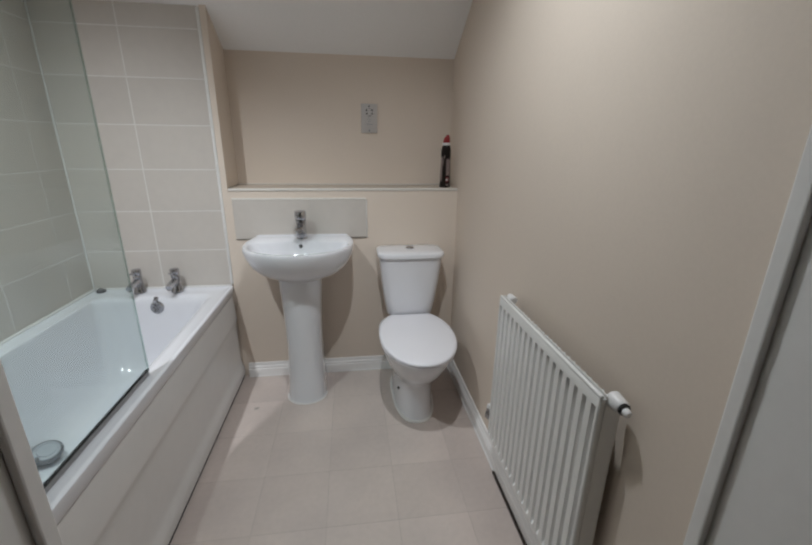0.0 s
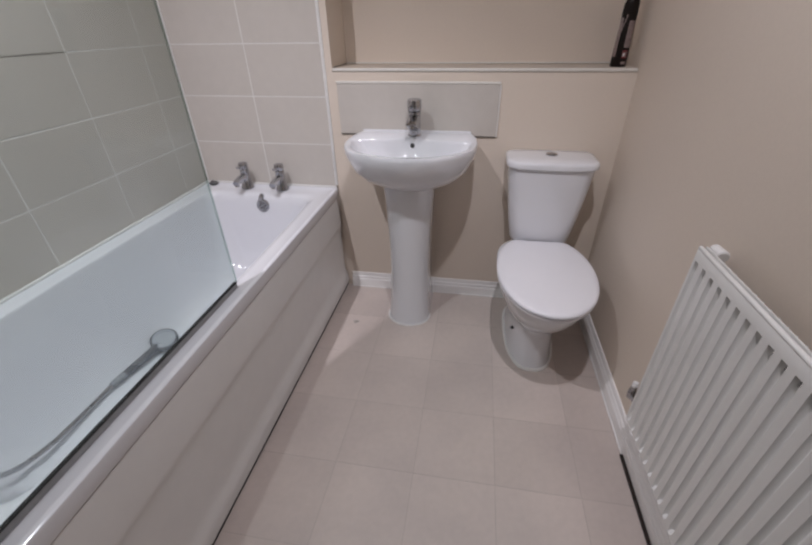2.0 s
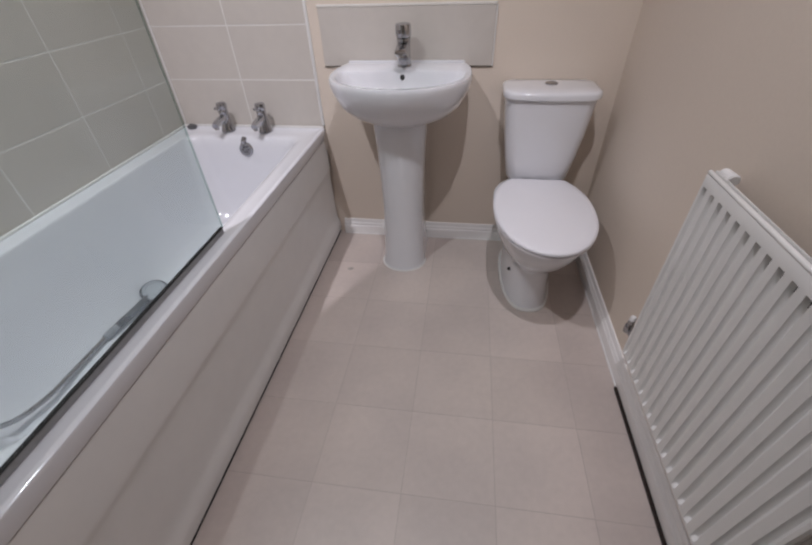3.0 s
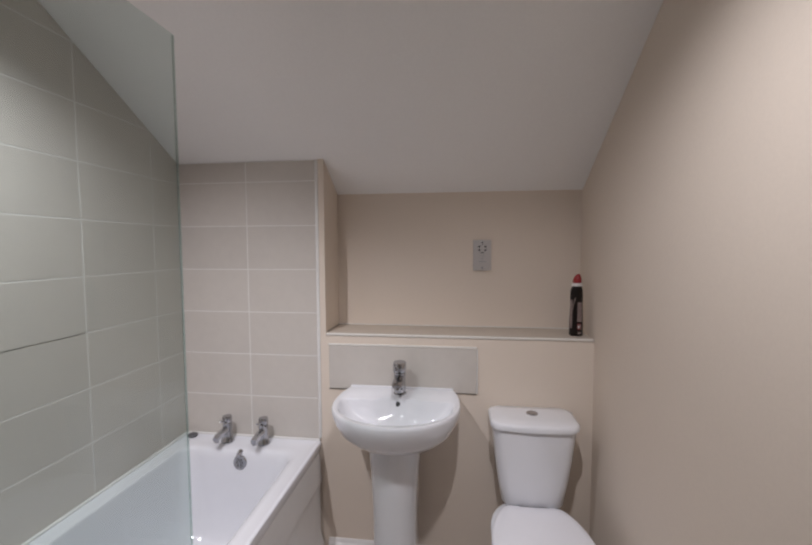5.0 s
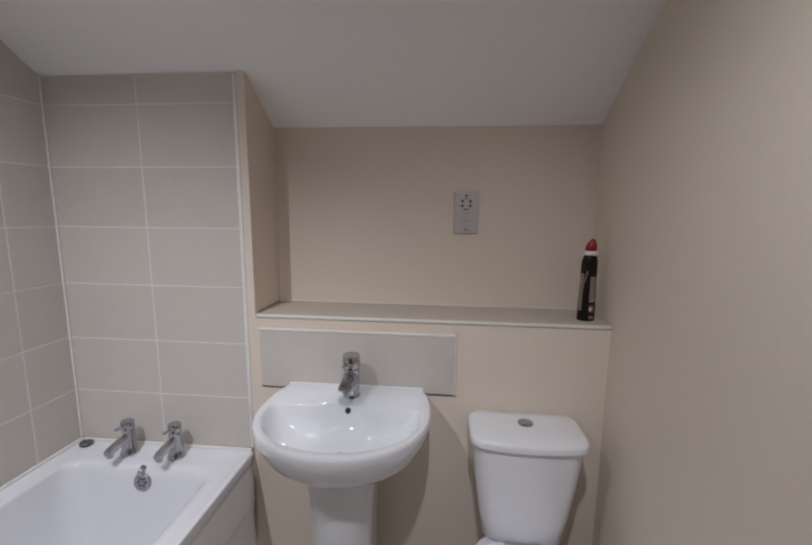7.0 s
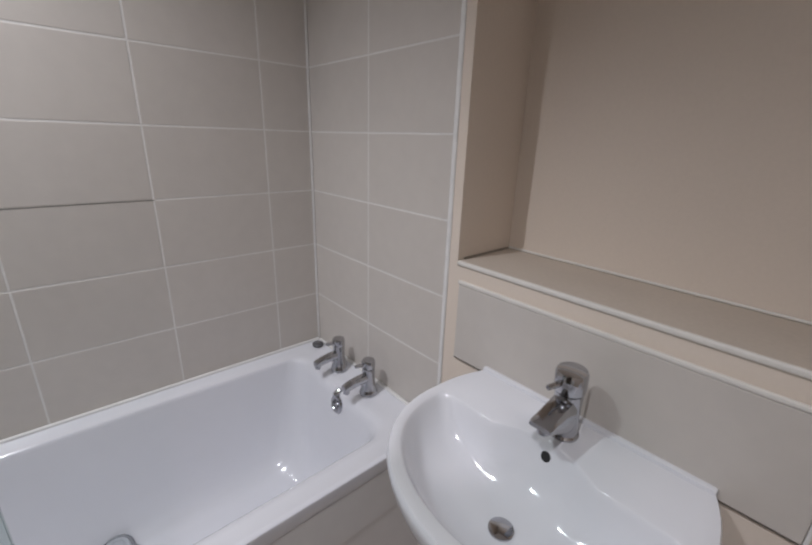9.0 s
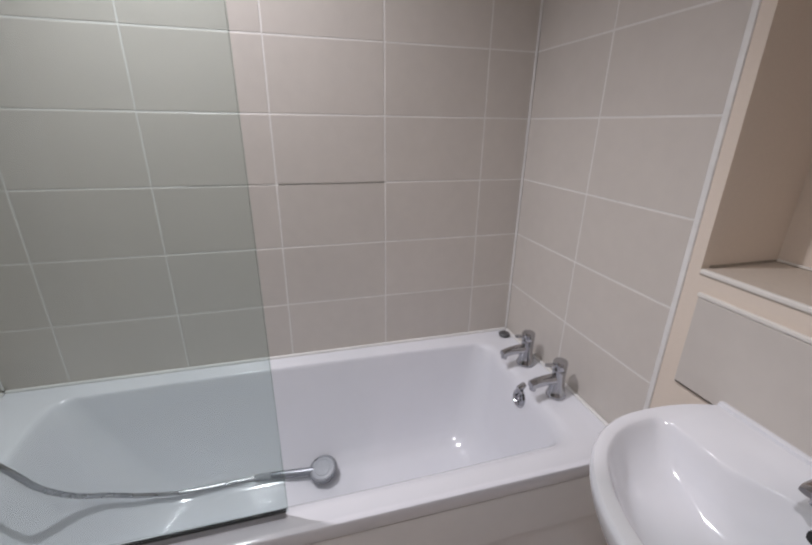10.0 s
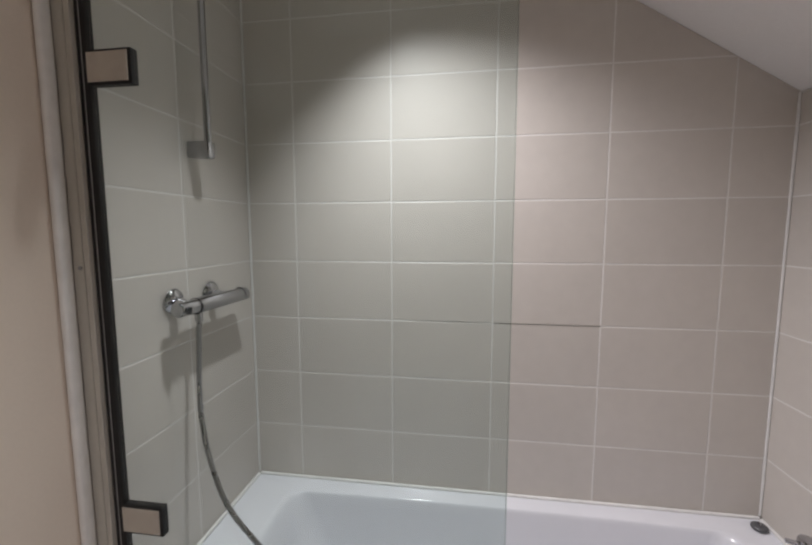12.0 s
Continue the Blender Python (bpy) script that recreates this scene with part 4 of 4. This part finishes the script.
def clad(parent, columns, limit, place):
    for s0, s1 in zip(columns, columns[1:]):
        for z0, z1 in zip(ROWS_Z, ROWS_Z[1:]):
            poly = [(s0 + HALF, z0 + HALF), (s1 - HALF, z0 + HALF), (s1 - HALF, z1 - HALF), (s0 + HALF, z1 - HALF)]
            poly = clip_top(poly, lambda s: limit(s) - 0.002)
            if len(poly) >= 3 and max(p[1] for p in poly) - min(p[1] for p in poly) > 0.012:
                tile_piece("tile", poly, place, parent, M_TILE)


# west wall: along y
columns_w = [-1.700] + [-0.167 - 0.3395 * k for k in (4, 3, 2, 1, 0)] + [-0.0003]
bm = bmesh.new()
sect = [(-1.7, RIM), (0.0, RIM), (0.0, ceiling_height(0.0) - 0.001), (fold, CEILING - 0.001), (-1.7, CEILING - 0.001)]
loft(bm, [[Vector((x, s, z)) for s, z in sect] for x in (-0.0078, -GROUT_BACK)])
part("grout", bm, M_GROUT, wall_west, "white grout bed")
clad(wall_west, columns_w, ceiling_height, lambda s, o, z: (o, s, z))
gap = bmesh.new()
box(gap, -GROUT_BACK - 0.001, -GROUT_BACK + 0.0012, -0.840, -0.506, 1.1595, 1.1612)
box(gap, -GROUT_BACK - 0.001, -GROUT_BACK + 0.0006, -1.10, -0.86, 1.1598, 1.1608)
part("crack", gap, M_JOINT, wall_west, "dark cracked stretch of grout")

# tiled column at the tap end: along x
top = ceiling_height(0.0) - 0.004
part("grout", one_box(0.0, 0.6712, GROUT_BACK, 0.0078, RIM, top), M_GROUT, wall_north, "white grout bed")
clad(wall_north, [0.0003, 0.339, 0.673], lambda s: top, lambda s, o, z: (s, -o, z))

# shower end: along x
part("grout", one_box(0.0, 0.6588, -1.7078, -1.700 - GROUT_BACK, RIM, CEILING - 0.002), M_GROUT, wall_south, "white grout bed")
clad(wall_south, [0.0003, 0.334, 0.6605], lambda s: CEILING - 0.002, lambda s, o, z: (s, -1.7 + o, z))

# vinyl squares
xs = [0.661] + [0.945 + 0.258 * k for k in range(4)] + [1.8945]
ysq = [-1.706] + [-0.012 - 0.256 * k for k in range(6, -1, -1)] + [0.0]
for x0, x1 in zip(xs, xs[1:]):
    for y0, y1 in zip(ysq, ysq[1:]):
        if x1 - x0 > 0.02 and y1 - y0 > 0.008:
            poly = [(x0 + 0.0007, y0 + 0.0007), (x1 - 0.0007, y0 + 0.0007), (x1 - 0.0007, y1 - 0.0007), (x0 + 0.0007, y1 - 0.0007)]
            tile_piece("vinyl_tile", poly, lambda s, o, z: (s, z, o), floor, M_VINYL, 0.0003, 0.0003)

# a small grey mark on the vinyl beside the pedestal
bm = bmesh.new()
loft(bm, [[Vector((0.816 + r * (1 + 0.25 * math.sin(3 * a)) * math.cos(a), -0.321 + r * (0.8 + 0.2 * math.sin(2 * a)) * math.sin(a), z)) for a in [math.pi * k / 10 for k in range(20)]] for r, z in ((0.013, 0.0001), (0.012, 0.0004))])
part("stain", bm, M_STAIN, floor, "small grey stain on the vinyl")
